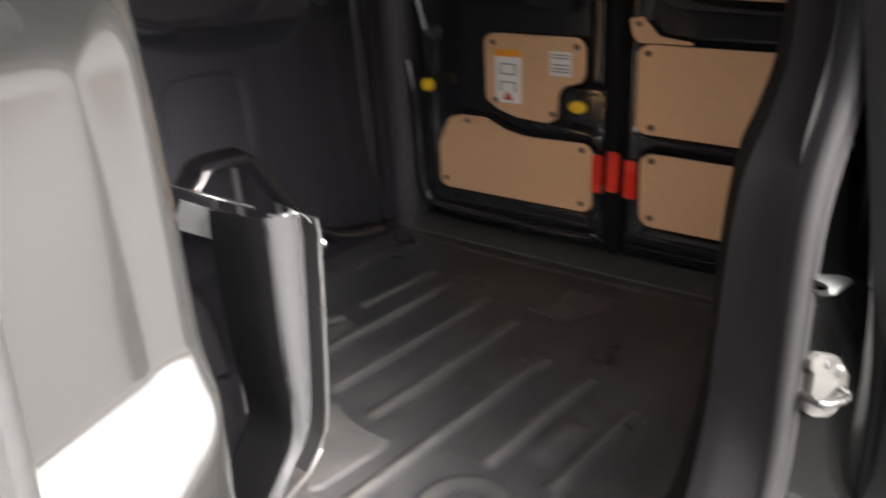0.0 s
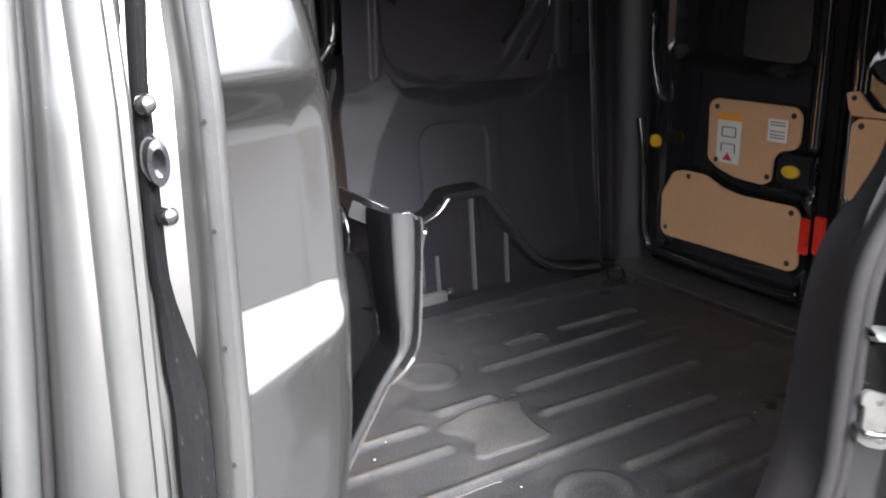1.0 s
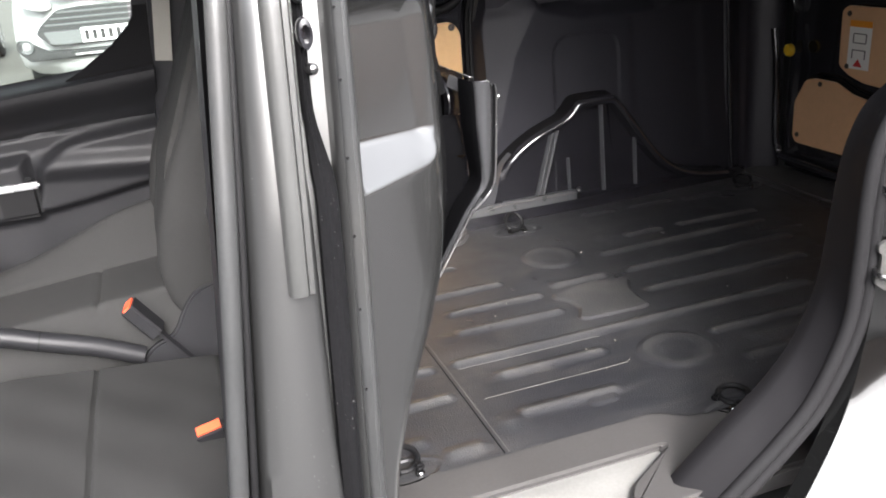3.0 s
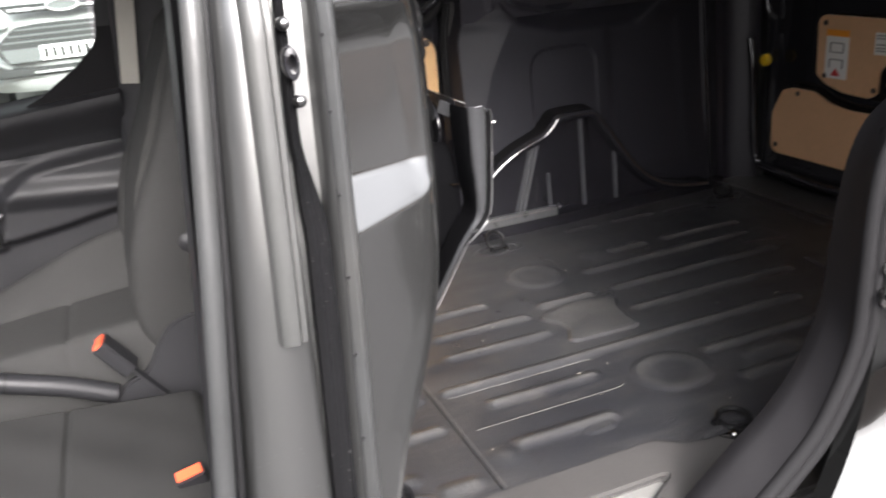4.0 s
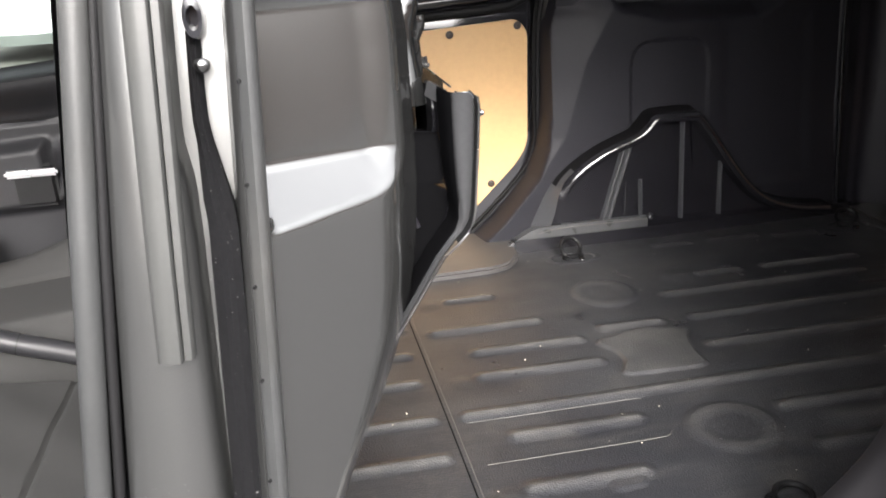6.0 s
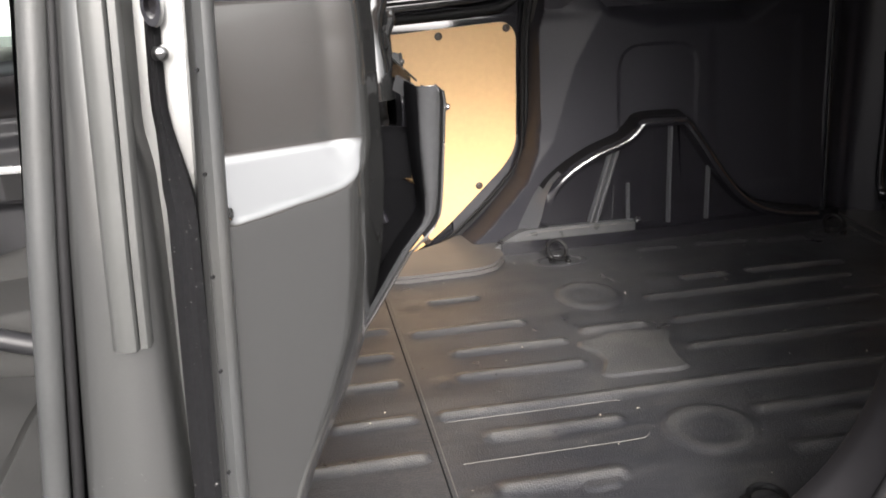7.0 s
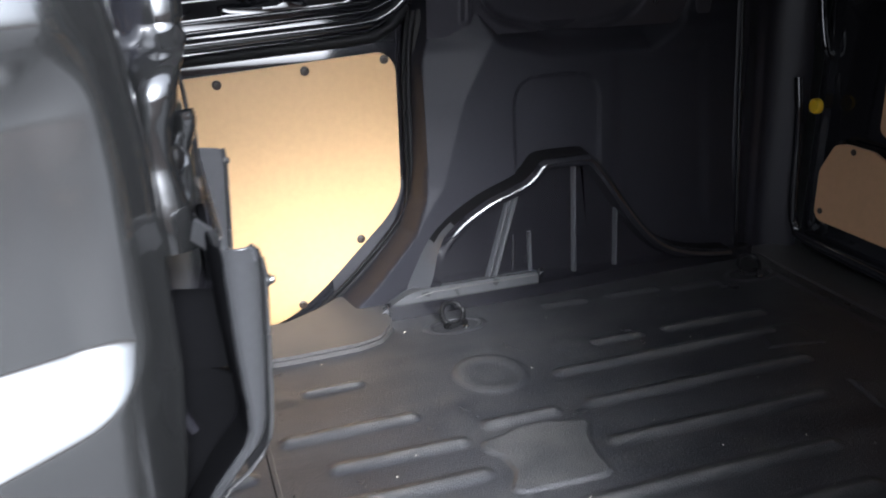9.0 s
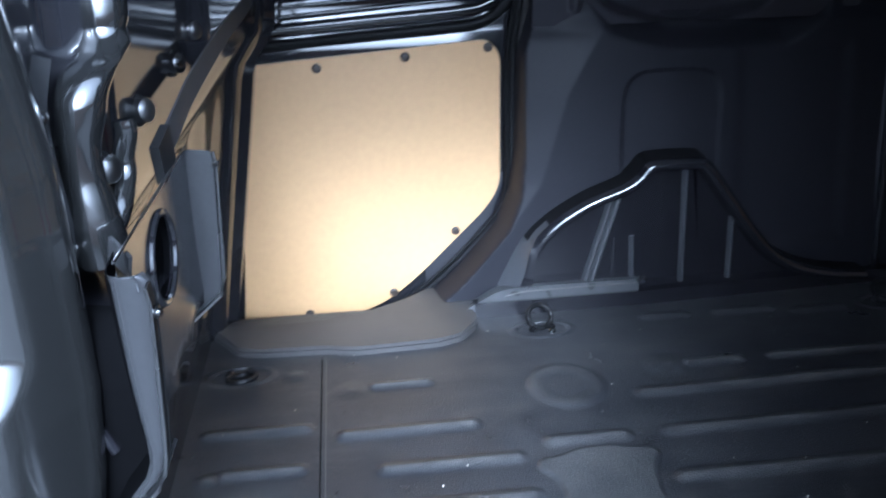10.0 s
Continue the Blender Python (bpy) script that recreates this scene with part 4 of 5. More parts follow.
def bulkhead(U, V):
    x = bulk_x(V) + 0.012 * np.cos(U * 22) * ss(0.05, 0.2, V) * (1 - ss(0.5, 0.7, V)) * 0.4
    x = x - 0.035 * (1 - ss(0.31, 0.37, U))
    x = x + 0.02 * hump(polygon(U, V, [(0.75, 0.75), (1.4, 0.75), (1.4, 1.1), (0.75, 1.1)]), -0.01, 0.05)
    return x, U, V


part("steel_sheet", field(np.linspace(0.26, 1.66, 130), np.linspace(-0.14, 1.27, 130), bulkhead), BLACK, bulk)
part("edge_post", loft([[(bulk_x(z) + dx, y, z) for dx, y in ((0.0, 1.46), (0.022, 1.475), (0.030, 1.50), (0.028, 1.54), (0.05, 1.56), (0.05, 1.62), (0.0, 1.66))] for z in np.linspace(-0.05, 1.26, 40)]), BLACK, bulk)
# formed corner column next to the pillar, forked below, with a flange and bolts
COLUMN = [(0.337, 0.303, 0.676, 0.021), (0.335, 0.304, 0.698, 0.0205), (0.334, 0.305, 0.722, 0.0175), (0.333, 0.306, 0.742, 0.0150), (0.334, 0.308, 0.763, 0.0148), (0.337, 0.312, 0.782, 0.0175), (0.339, 0.316, 0.797, 0.0185),
          (0.344, 0.330, 0.812, 0.0190), (0.349, 0.345, 0.819, 0.0170), (0.350, 0.355, 0.826, 0.0190), (0.350, 0.360, 0.836, 0.0165), (0.350, 0.364, 0.850, 0.0190), (0.350, 0.372, 0.92, 0.020), (0.352, 0.385, 1.22, 0.022)]
spine = smooth_path([p[:3] for p in COLUMN], 6)
girth = smooth_path([(p[3], 0, 0) for p in COLUMN], 6)
col = [[c + Vector((r.x * a, r.x * b, 0)) for a, b in circle(1, 20)] for c, r in zip(spine, girth)]
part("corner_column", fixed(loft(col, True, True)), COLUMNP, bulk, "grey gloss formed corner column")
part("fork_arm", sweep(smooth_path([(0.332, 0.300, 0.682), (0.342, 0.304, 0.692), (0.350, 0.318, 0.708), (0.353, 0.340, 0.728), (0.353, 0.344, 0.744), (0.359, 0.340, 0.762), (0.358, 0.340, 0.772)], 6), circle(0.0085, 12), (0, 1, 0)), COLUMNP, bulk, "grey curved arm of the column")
part("column_flange", sweep(smooth_path([(0.322, 0.300, 0.826), (0.316, 0.289, 0.793), (0.317, 0.284, 0.759), (0.319, 0.284, 0.721), (0.321, 0.284, 0.686)], 6), [(-0.0015, -0.007), (0.0015, -0.007), (0.0015, 0.007), (-0.0015, 0.007)], (0.75, -0.65, 0)), GALV, bulk, "bare steel flange edge")
for x, y, z in ((0.319, 0.280, 0.788), (0.319, 0.276, 0.768), (0.322, 0.278, 0.693)):
    part("flange_nut", lathe([(0.006, 0), (0.006, 0.004), (0.004, 0.006), (0.0003, 0.007)], (x, y, z), (0.8, -0.6, 0), 8), STEEL, bulk)
for x, y, z in ((0.338, 0.325, 0.739), (0.343, 0.440, 0.757), (0.344, 0.613, 0.768), (0.345, 0.74, 0.785)):
    part("bolt", lathe([(0.014, 0), (0.014, 0.003), (0.011, 0.005), (0.0105, 0.013), (0.007, 0.016), (0.0003, 0.0165)], (x, y, z), (0.9, -0.42, 0.1), 16), STEEL, bulk, "bright steel bolt")
strap = smooth_path([(0.364, 0.415, 0.722), (0.366, 0.50, 0.735), (0.366, 0.608, 0.747), (0.366, 0.90, 0.760), (0.366, 1.30, 0.768), (0.36, 1.50, 0.80)], 6)
part("belt_strap", sweep(strap, [(-0.014, -0.001), (0.014, -0.001), (0.014, 0.001), (-0.014, 0.001)], (0, 0, 1)), STRAP, bulk, "black seat belt webbing")
part("strap_end", sweep([(0.364, 0.400, 0.718), (0.366, 0.445, 0.727)], [(-0.017, -0.004), (0.017, -0.004), (0.017, 0.004), (-0.017, 0.004)], (0, 0, 1)), SEAL, bulk)

# hatch box at the foot of the bulkhead: a curved near plate, a far plate and a rear sheet with a slot
hatch = thing("hatch_frame", "grey steel hatch frame with two flanges bolted to the bulkhead", "metal bracket")
NEAR = [  # height, left, right
    (0.704, 0.362, 0.386), (0.700, 0.361, 0.390), (0.690, 0.361, 0.3915), (0.640, 0.363, 0.3890), (0.600, 0.366, 0.3865), (0.575, 0.3695, 0.3845), (0.562, 0.370, 0.3820), (0.550, 0.366, 0.3760),
    (0.538, 0.357, 0.3650), (0.520, 0.343, 0.3500), (0.450, 0.300, 0.3055), (0.392, 0.264, 0.2680)]
rows, flank_rows, back_rows = [], [], []
for z, a, b in NEAR:
    w = b - a
    side = [(a, 0.244), (a + 0.001, 0.232), (a + w * 0.08, 0.216), (a + w * 0.16, 0.207), (a + w * 0.26, 0.2025)]
    face = [side[-1], (a + w * 0.36, 0.2000), (a + w * 0.5, 0.1985), (b - 0.002, 0.1990), (b + 0.001, 0.2005), (b + 0.003, 0.206)]

    def slab(pts, dx=-0.0015):
        return [(x, y, z) for x, y in pts + [(x + dx, y + 0.0022) for x, y in pts[::-1]]]
    rows.append(slab(face))
    flank_rows.append(slab(side))
    if z < 0.57:
        back_rows.append(slab([(b + 0.002, 0.202), (b + 0.004, 0.208), (b + 0.004, 0.230)], -0.003))
plate_near = part("near_flange", fixed(loft(rows, True, True)), GALV, hatch, "grey steel flange plate", angle=60)
part("flange_side", fixed(loft(flank_rows, True, True)), DEEP, hatch, "side of the flange, blackened as in shade", angle=60)
part("flange_return", fixed(loft(back_rows, True, True)), GALV, hatch, "grey folded return of the flange", angle=60)
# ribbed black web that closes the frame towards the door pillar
web = part("side_web", plate([(0.17, 0.28), (0.218, 0.29), (0.282, 0.39), (0.362, 0.525), (0.372, 0.56), (0.370, 0.580), (0.318, 0.612), (0.17, 0.62)], "y", 0.258, 0.004, 0.001), DEEP, hatch, "ribbed side web, blackened as in shade")
# black gloss ledge over the web, with a rounded nose
def ledge_row(y, drop):
    return [(x, y, 0.650 - 0.12 * (x - 0.312) - 0.15 * (max(y, 0.285) - 0.285) - drop) for x in np.linspace(0.300, 0.366, 8)]


part("ledge", loft([ledge_row(y, 0) for y in np.linspace(0.285, 0.490, 10)]), ARCHP, hatch, "black gloss ledge behind the flange")
part("ledge_nose", loft([ledge_row(0.285 - 0.028 * math.sin(a), 0.055 * (1 - math.cos(a))) for a in np.linspace(0, math.pi / 2, 9)]), DEEP, hatch, "rounded nose of the ledge, blackened as in shade")
for k in range(6):
    x, z = 0.335 - 0.018 * k, 0.565 - 0.045 * k
    part("web_rib", sweep([(x - 0.030, 0.2575, z + 0.030), (x - 0.010, 0.256, z - 0.006), (x - 0.002 - 0.004 * k, 0.2575, z - 0.026)], circle(0.005, 10, 1, 0.9), (0, 1, 0)), ARCHP, web)
# steel lip coloured black for the dark pillar it would reflect
part("return_lip", sweep([(b + 0.0022, 0.1945, z) for z, a, b in NEAR[1:9]], [(-0.0009, -0.006), (0.0009, -0.006), (0.0009, 0.006), (-0.0009, 0.006)], (1, 0, 0)), SEAL, plate_near, "return lip, coloured dark for the pillar it reflects", angle=30)
z, a, b = NEAR[0]
part("bright_edge", sweep(smooth_path([(a + 0.010, 0.206, z), (a + 0.014, 0.198, z), (b - 0.002, 0.1965, z), (b + 0.001, 0.192, z - 0.002), (b + 0.0025, 0.1885, z - 0.006)], 5), circle(0.0006, 8)), GALV, plate_near, "bright cut edge")
part("bright_edge", sweep([(b + 0.0025, 0.1885 if z > 0.53 else 0.198, z) for z, a, b in NEAR[1:]], circle(0.0015, 8)), STEEL, plate_near, "bright cut edge")
far_out = [(0.366, 0.705), (0.393, 0.702), (0.3945, 0.690), (0.388, 0.570), (0.383, 0.552), (0.352, 0.525), (0.336, 0.52), (0.346, 0.57)]
plate_far = part("far_flange", plate(rounded(far_out, 0.005, 3), "y", 0.500, 0.003, 0.0008), GALV, hatch, "grey steel flange plate")
part("bright_edge", sweep([(x + 0.001, 0.498, z) for x, z in far_out[1:6]], circle(0.0022, 8)), STEEL, plate_far, "bright cut edge")


def sheet_x(y, z):
    """The rear sheet: flat above, ribbed where it slopes down to the floor."""
    return lerp([(0.30, 0.220), (0.40, 0.277), (0.53, 0.357), (0.556, 0.367), (0.60, 0.366), (0.72, 0.368)], z) + 0.004 * math.cos((z + y * 0.5) * 150) * (z < 0.55)


SLOT = (0.352, 0.655, 0.042, 0.034)


def rear_sheet():
    lo, hi = (0.246, 0.300), (0.500, 0.708)
    cy, cz, ry, rz = SLOT
    rows = []
    for i in range(97):
        a = 2 * math.pi * i / 96
        c, s = math.cos(a), math.sin(a)
        ky = ((hi[0] if c > 0 else lo[0]) - cy) / c if abs(c) > 1e-6 else 9e9
        kz = ((hi[1] if s > 0 else lo[1]) - cz) / s if abs(s) > 1e-6 else 9e9
        k = min(ky, kz)
        row = [(sheet_x(cy + ry * c, cz + rz * s) - 0.002, cy + ry * c, cz + rz * s)]
        for j in range(25):
            v = (j / 24) ** 1.2
            y, z = cy + (ry * (1 - v) + k * v) * c, cz + (rz * (1 - v) + k * v) * s
            row.append((sheet_x(y, z), y, z))
        rows.append(row)
    return loft(rows)


part("rear_sheet", rear_sheet(), ARCHP, hatch, "black gloss sheet with an oval slot")
part("slot_rim", sweep([(sheet_x(0.35, 0.65) + 0.001, SLOT[0] + (SLOT[2] + 0.002) * c, SLOT[1] + (SLOT[3] + 0.002) * s) for c, s in circle(1, 40)] + [(sheet_x(0.35, 0.65) + 0.001, SLOT[0] + SLOT[2] + 0.002, SLOT[1])], circle(0.0032, 8), (1, 0, 0)), BLACK, hatch)
# near-black sheet that stands in for the shade behind the slot
part("slot_well", fixed(loft([[(x, SLOT[0] + SLOT[2] * k * c, SLOT[1] + SLOT[3] * k * q) for c, q in circle(1, 40)] for k, x in ((1.04, 0.366), (1.02, 0.359), (0.02, 0.357))], True)), DEEP, hatch, "near-black sheet standing in for shade behind the slot")
part("top_edge", sweep([(0.369, 0.214, 0.708), (0.369, 0.498, 0.708)], circle(0.0011, 8)), STEEL, hatch, "bright cut edge")
tab = part("tab", sweep([(0.353, 0.268, 0.699), (0.369, 0.250, 0.690)], [(-0.009, -0.0015), (0.009, -0.0015), (0.009, 0.0015), (-0.009, 0.0015)], (0, 0, 1)), GALV, hatch, "folded steel tab")
for x, y, z in ((0.3945, 0.193, 0.682), (0.394, 0.498, 0.690)):
    part("bolt", lathe([(0.0045, 0), (0.0045, 0.002), (0.003, 0.003), (0.003, 0.005), (0.0003, 0.006)], (x, y, z), (1, -0.3, 0), 12), STEEL, hatch, "bright steel bolt")

# ---- rear pillar of the doorway ----
cpillar = thing("pillar_rear", "rear door pillar with charcoal trim, rubber seal and painted shut face", "door pillar", "structure")
IN = [(1.110, 1.16), (1.125, 0.95), (1.125, 0.80), (1.108, 0.70), (1.058, 0.640), (1.004, 0.600), (0.976, 0.550), (0.962, 0.49), (0.952, 0.40), (0.940, 0.305), (0.900, 0.210), (0.840, 0.140), (0.775, 0.090), (0.700, 0.030), (0.66, -0.005)]
OUT = [(1.055, 1.16), (1.062, 0.95), (1.062, 0.79), (1.043, 0.700), (1.000, 0.640), (0.964, 0.592), (0.944, 0.540), (0.937, 0.46), (0.936, 0.37), (0.928, 0.26), (0.876, 0.145), (0.816, 0.080), (0.756, 0.030), (0.700, -0.015), (0.655, -0.05)]
pi = smooth_path([(x, 0.130, z) for x, z in IN], 6)
po = smooth_path([(x, 0.072, z) for x, z in OUT], 6)
rows = []
for a, b in zip(pi, po):
    away = Vector((a.x + 0.12, 0.200, a.z - 0.004))
    rows.append([away, a + Vector((0.004, 0.02, -0.002)), a, a.lerp(b, 0.15) + Vector((-0.001, -0.004, 0)), a.lerp(b, 0.5), a.lerp(b, 0.85), b, b + Vector((0.004, 0.012, -0.004))])
part("inner_trim", loft(rows), TRIM, cpillar, "charcoal plastic pillar trim")
for d, r, y in ((0.009, 0.0120, 0.066), (0.027, 0.0105, 0.060)):
    path = []
    for i, p in enumerate(po):
        tan = (po[min(i + 1, len(po) - 1)] - po[max(i - 1, 0)]).normalized()
        path.append(Vector((p.x - tan.z * d, y, p.z + tan.x * d)))
    part("doorway_seal", sweep(path, circle(r, 12), (0, 1, 0)), SEAL_DARK, cpillar, "black rubber doorway seal")
S0 = smooth_path([(0.978, 0.062, 0.60), (0.972, 0.060, 0.475), (0.973, 0.058, 0.40), (0.971, 0.056, 0.27), (0.918, 0.030, 0.135), (0.848, 0.000, 0.060), (0.780, -0.022, 0.005), (0.72, -0.01, -0.045)], 8)
S1 = smooth_path([(1.075, 0.030, 0.60), (1.080, 0.020, 0.465), (1.088, 0.016, 0.36), (1.090, 0.012, 0.20), (1.072, -0.024, 0.120), (1.020, -0.062, 0.030), (0.950, -0.085, -0.03), (0.88, -0.10, -0.10)], 8)
rows = []
for i, (a, b) in enumerate(zip(S0, S1)):
    up = float(ss(0.48, 0.465, a.z)) if a.z > 0.40 else 1.0
    sag = Vector((0, 0.03 * (1 - up), 0))
    rows.append([a + Vector((-0.004, 0.03, 0)) , a + sag, a.lerp(b, 0.2) + Vector((0, 0.002, 0)) + sag, a.lerp(b, 0.5) + sag, a.lerp(b, 0.8) + sag, b + Vector((0, 0.0, 0)) + sag, b + Vector((0.012, 0.02, -0.004)) + sag])
part("shut_face", loft(rows), PAINT_SHUT, cpillar, "dark grey painted shut face")
rows = []
for x, z in ((0.958, 0.492), (0.968, 0.482), (0.985, 0.476), (1.02, 0.471), (1.06, 0.463), (1.10, 0.452)):
    rows.append([(x, 0.096, z + 0.007), (x, 0.060, z + 0.005), (x, 0.042, z + 0.002), (x, 0.0365, z - 0.001), (x, 0.036, z - 0.004), (x, 0.042, z - 0.007), (x, 0.060, z - 0.008)])
part("step_ledge", loft(rows), BUMPER, cpillar, "grey painted step ledge")
part("upper_shut", field(np.linspace(0.985, 1.10, 14), np.linspace(0.46, 1.16, 40), lambda U, V: (U + 0.07 * ss(0.6, 0.75, V), 0.105 - 0.02 * np.cos((U - 1.0) * 40), V)), SEAL, cpillar)
roll = part("track_roller", lathe([(0.010, 0), (0.013, 0.004), (0.013, 0.03), (0.009, 0.034), (0.009, 0.05), (0.0005, 0.05)], (1.03, 0.085, 0.617), (0.9, -0.4, 0), 14), STEEL, cpillar, "bright door track roller")
part("track_pin", lathe([(0.006, 0), (0.006, 0.035), (0.0005, 0.035)], (1.055, 0.07, 0.80), (0.9, -0.3, 0), 10), STEEL, cpillar)

striker = thing("door_striker", "zinc steel door striker plate with a loop on the door pillar", "door striker")
STRIKER_AT = Matrix.Translation((0.962, 0.050, 0)) @ Matrix.Rotation(radians(-22), 4, "Z") @ Matrix.Diagonal((0.78, 1, 1, 1)) @ Matrix.Translation((-0.962, -0.050, 0))
outl = rounded([(0.958, 0.402), (0.972, 0.408), (1.017, 0.395), (1.045, 0.366), (1.047, 0.340), (1.030, 0.322), (1.010, 0.318), (0.978, 0.326), (0.958, 0.338), (0.958, 0.350), (0.966, 0.354), (0.966, 0.386), (0.958, 0.390)], 0.004, 3)
part("base_plate", plate(outl, "y", 0.0400, 0.010, 0.001), ZINC, striker)
part("striker_loop", sweep(smooth_path([(0.960, 0.050, 0.357), (0.957, 0.028, 0.357), (0.966, 0.020, 0.357), (1.006, 0.021, 0.352), (1.022, 0.026, 0.353), (1.026, 0.046, 0.353)], 6), circle(0.0048, 10)), STEEL, striker)
part("striker_dome", lathe([(0.009, 0), (0.008, 0.003), (0.005, 0.005), (0.0003, 0.006)], (1.022, 0.041, 0.376), (0, -1, 0), 14), ZINC, striker)
for x, z in ((0.992, 0.390), (1.004, 0.332)):
    part("rivet", lathe([(0.006, 0), (0.005, 0.002), (0.0003, 0.003)], (x, 0.041, z), (0, -1, 0), 12), STEEL, striker)

for p in striker.children:
    p.data.transform(STRIKER_AT)

# ---- slid-open door outside ----
sdoor = thing("sliding_door_open", "grey metallic sliding door slid open along the outer side", "van door")
EX = [(-0.40, 1.03), (-0.10, 1.012), (0.076, 1.027), (0.14, 1.050), (0.195, 1.065), (0.28, 1.062), (0.357, 1.042), (0.42, 1.008), (0.47, 0.986), (0.55, 1.004), (0.70, 1.027), (0.875, 1.042), (1.15, 1.060)]
rows, inner = [], []
for z in np.linspace(-0.40, 1.14, 90):
    x = lerp(EX, z)
    y = -0.060 + 0.20 * max(0, z - 0.46) + 0.25 * max(0, -0.05 - z) + 0.018 * float(hump(abs(z - 0.30), 0.10, 0.08)) * -1
    inner.append([(x + 0.020, y + 0.062, z), (x + 0.012, y + 0.06, z), (x + 0.002, y + 0.035, z), (x - 0.002, y + 0.015, z)])
    rows.append([(x - 0.002, y + 0.015, z), (x, y + 0.004, z), (x + 0.006, y, z), (x + 0.02, y - 0.002, z), (x + 0.06, y - 0.004, z), (x + 0.3, y - 0.010, z), (x + 0.6, y - 0.010, z), (x + 0.95, y, z)])
part("outer_skin", loft(rows), PAINT, sdoor)
part("hem", loft(inner), SEAL, sdoor, "black inner hem of the door edge")
part("edge_seal", sweep([(lerp(EX, z) + 0.045, -0.005 + 0.20 * max(0, z - 0.46), z) for z in np.linspace(-0.35, 1.1, 50)], circle(0.012, 10)), SEAL, sdoor, "black rubber edge seal")

# ---- tie-down rings ----
def tie_ring(at, turn, tilt):
    r = thing("tie_down_ring", "black steel tie-down ring in a recess of the mat", "tie-down ring", group="load tie-downs", at=(*at, -0.004))
    r.rotation_euler = (0, 0, radians(turn))
    a = radians(tilt)
    pts = []
    for k in range(25):
        q = 2 * math.pi * k / 24
        u, v = 0.029 * math.cos(q), 0.028 + 0.028 * math.sin(q)
        pts.append((u, -v * math.cos(a), 0.008 + v * math.sin(a)))
    part("ring", sweep(pts, circle(0.0058, 8)), IRON, r)
    # the recess's shade is in the cup's near-black colour
    part("cup", fixed(loft([[(0.050 * k * c, 0.028 * k * q, h) for c, q in circle(1, 28)] for k, h in ((1.06, -0.002), (1.02, 0.0015), (0.94, 0.001), (0.80, -0.0035), (0.02, -0.0045))], True)), DEEP, r, "oval cup, near-black for the shade in the recess")
    for x in (-0.022, 0.022):
        part("lug", box((x - 0.009, -0.010, 0.0), (x + 0.009, 0.010, 0.018), 0.005), IRON, r)
    part("bolt", lathe([(0.009, 0), (0.009, 0.006), (0.006, 0.009), (0.0003, 0.009)], (-0.018, 0.016, 0.002), (0, 0, 1), 10), STEEL, r)
    return r


tie_ring(RINGS[0], 190, 55)
for (x, y), turn, tilt in zip(RINGS[1:], (15, 160, 185, 120), (15, 40, 20, 8)):
    tie_ring((x, y), turn, tilt)
# crumbs and specks lying on the mat
random.seed(5)
crumbs = []
faces = []
for _ in range(46):
    x, y = random.uniform(0.25, 1.5), random.uniform(0.36, 1.4)
    s = random.uniform(0.0010, 0.0026)
    z = float(mat_height(np.array([[x]]), np.array([[y]]))[0, 0]) + s * 0.4
    b = len(crumbs)
    crumbs += [(x + s, y, z), (x - s, y + s * 0.6, z), (x, y - s, z), (x, y, z + s)]
    faces += [(b, b + 1, b + 3), (b + 1, b + 2, b + 3), (b + 2, b, b + 3), (b, b + 2, b + 1)]
tagged(part("crumbs", (crumbs, faces), CRUMB, smooth=False), "pale crumbs and dust specks on the rubber mat", "debris", kind="stuff")

# ---- cab ----
part_cab = tagged(part("cab_floor", box((-1.25, 0.05, -0.34), (0.16, 1.70, -0.28), 0.01), DASH), "black cab floor covering under the seats", "van floor", kind="structure")


def cushion(name, lo, hi, parent, r=0.05, crown=0.02, seams=(), label="", front=0.05, tilt=0.0):
    """An upholstered block with rounded edges, a crowned and tilted top and sewn grooves (axis, place, from, to)."""
    def f(U, V):
        dx = np.clip(1 - np.where(U < (lo[0] + hi[0]) / 2, (U - lo[0]) / front, (hi[0] - U) / r), 0, 1)
        dy = np.clip(1 - np.minimum(V - lo[1], hi[1] - V) / r, 0, 1)
        out = np.clip(np.hypot(dx, dy), 0, 1)
        z = hi[2] + tilt * (hi[0] - U) + crown * np.sin(np.pi * (V - lo[1]) / (hi[1] - lo[1]))
        for kind, at, a, c in seams:
            p, q = (U, V) if kind == "x" else (V, U)
            z = z - 0.009 * hump(np.abs(p - at), 0.001, 0.007) * ss(a, a + 0.02, q) * (1 - ss(c - 0.02, c, q))
        z = z + 0.003 * np.sin(U * 31 + V * 9) * np.sin(V * 23)
        return U, V, lo[2] + (z - lo[2]) * np.sqrt(1 - out ** 2 + 1e-9)
    return part(name, field(np.linspace(lo[0], hi[0], 150), np.linspace(lo[1], hi[1], 170), f), CLOTH, parent, label)


def backrest(name, x0, y0, y1, z0, z1, rake, parent, seams=()):
    def f(U, V):
        ey = np.clip(np.minimum(U - y0, y1 - U) / 0.07, 0, 1)
        ez = np.clip((z1 - V) / 0.10, 0, 1)
        e = np.minimum(ey, ez)
        x = x0 + rake * (V - z0) - 0.11 * np.sqrt(1 - (1 - e) ** 2 + 1e-9) + 0.03 * np.cos((U - (y0 + y1) / 2) / (y1 - y0) * np.pi * 2) * -0.6
        for at in seams:
            x = x + 0.006 * hump(np.abs(U - at), 0.001, 0.010)
        return x, U, V
    return part(name, field(np.linspace(y0, y1, 50), np.linspace(z0, z1, 50), f), CLOTH, parent)


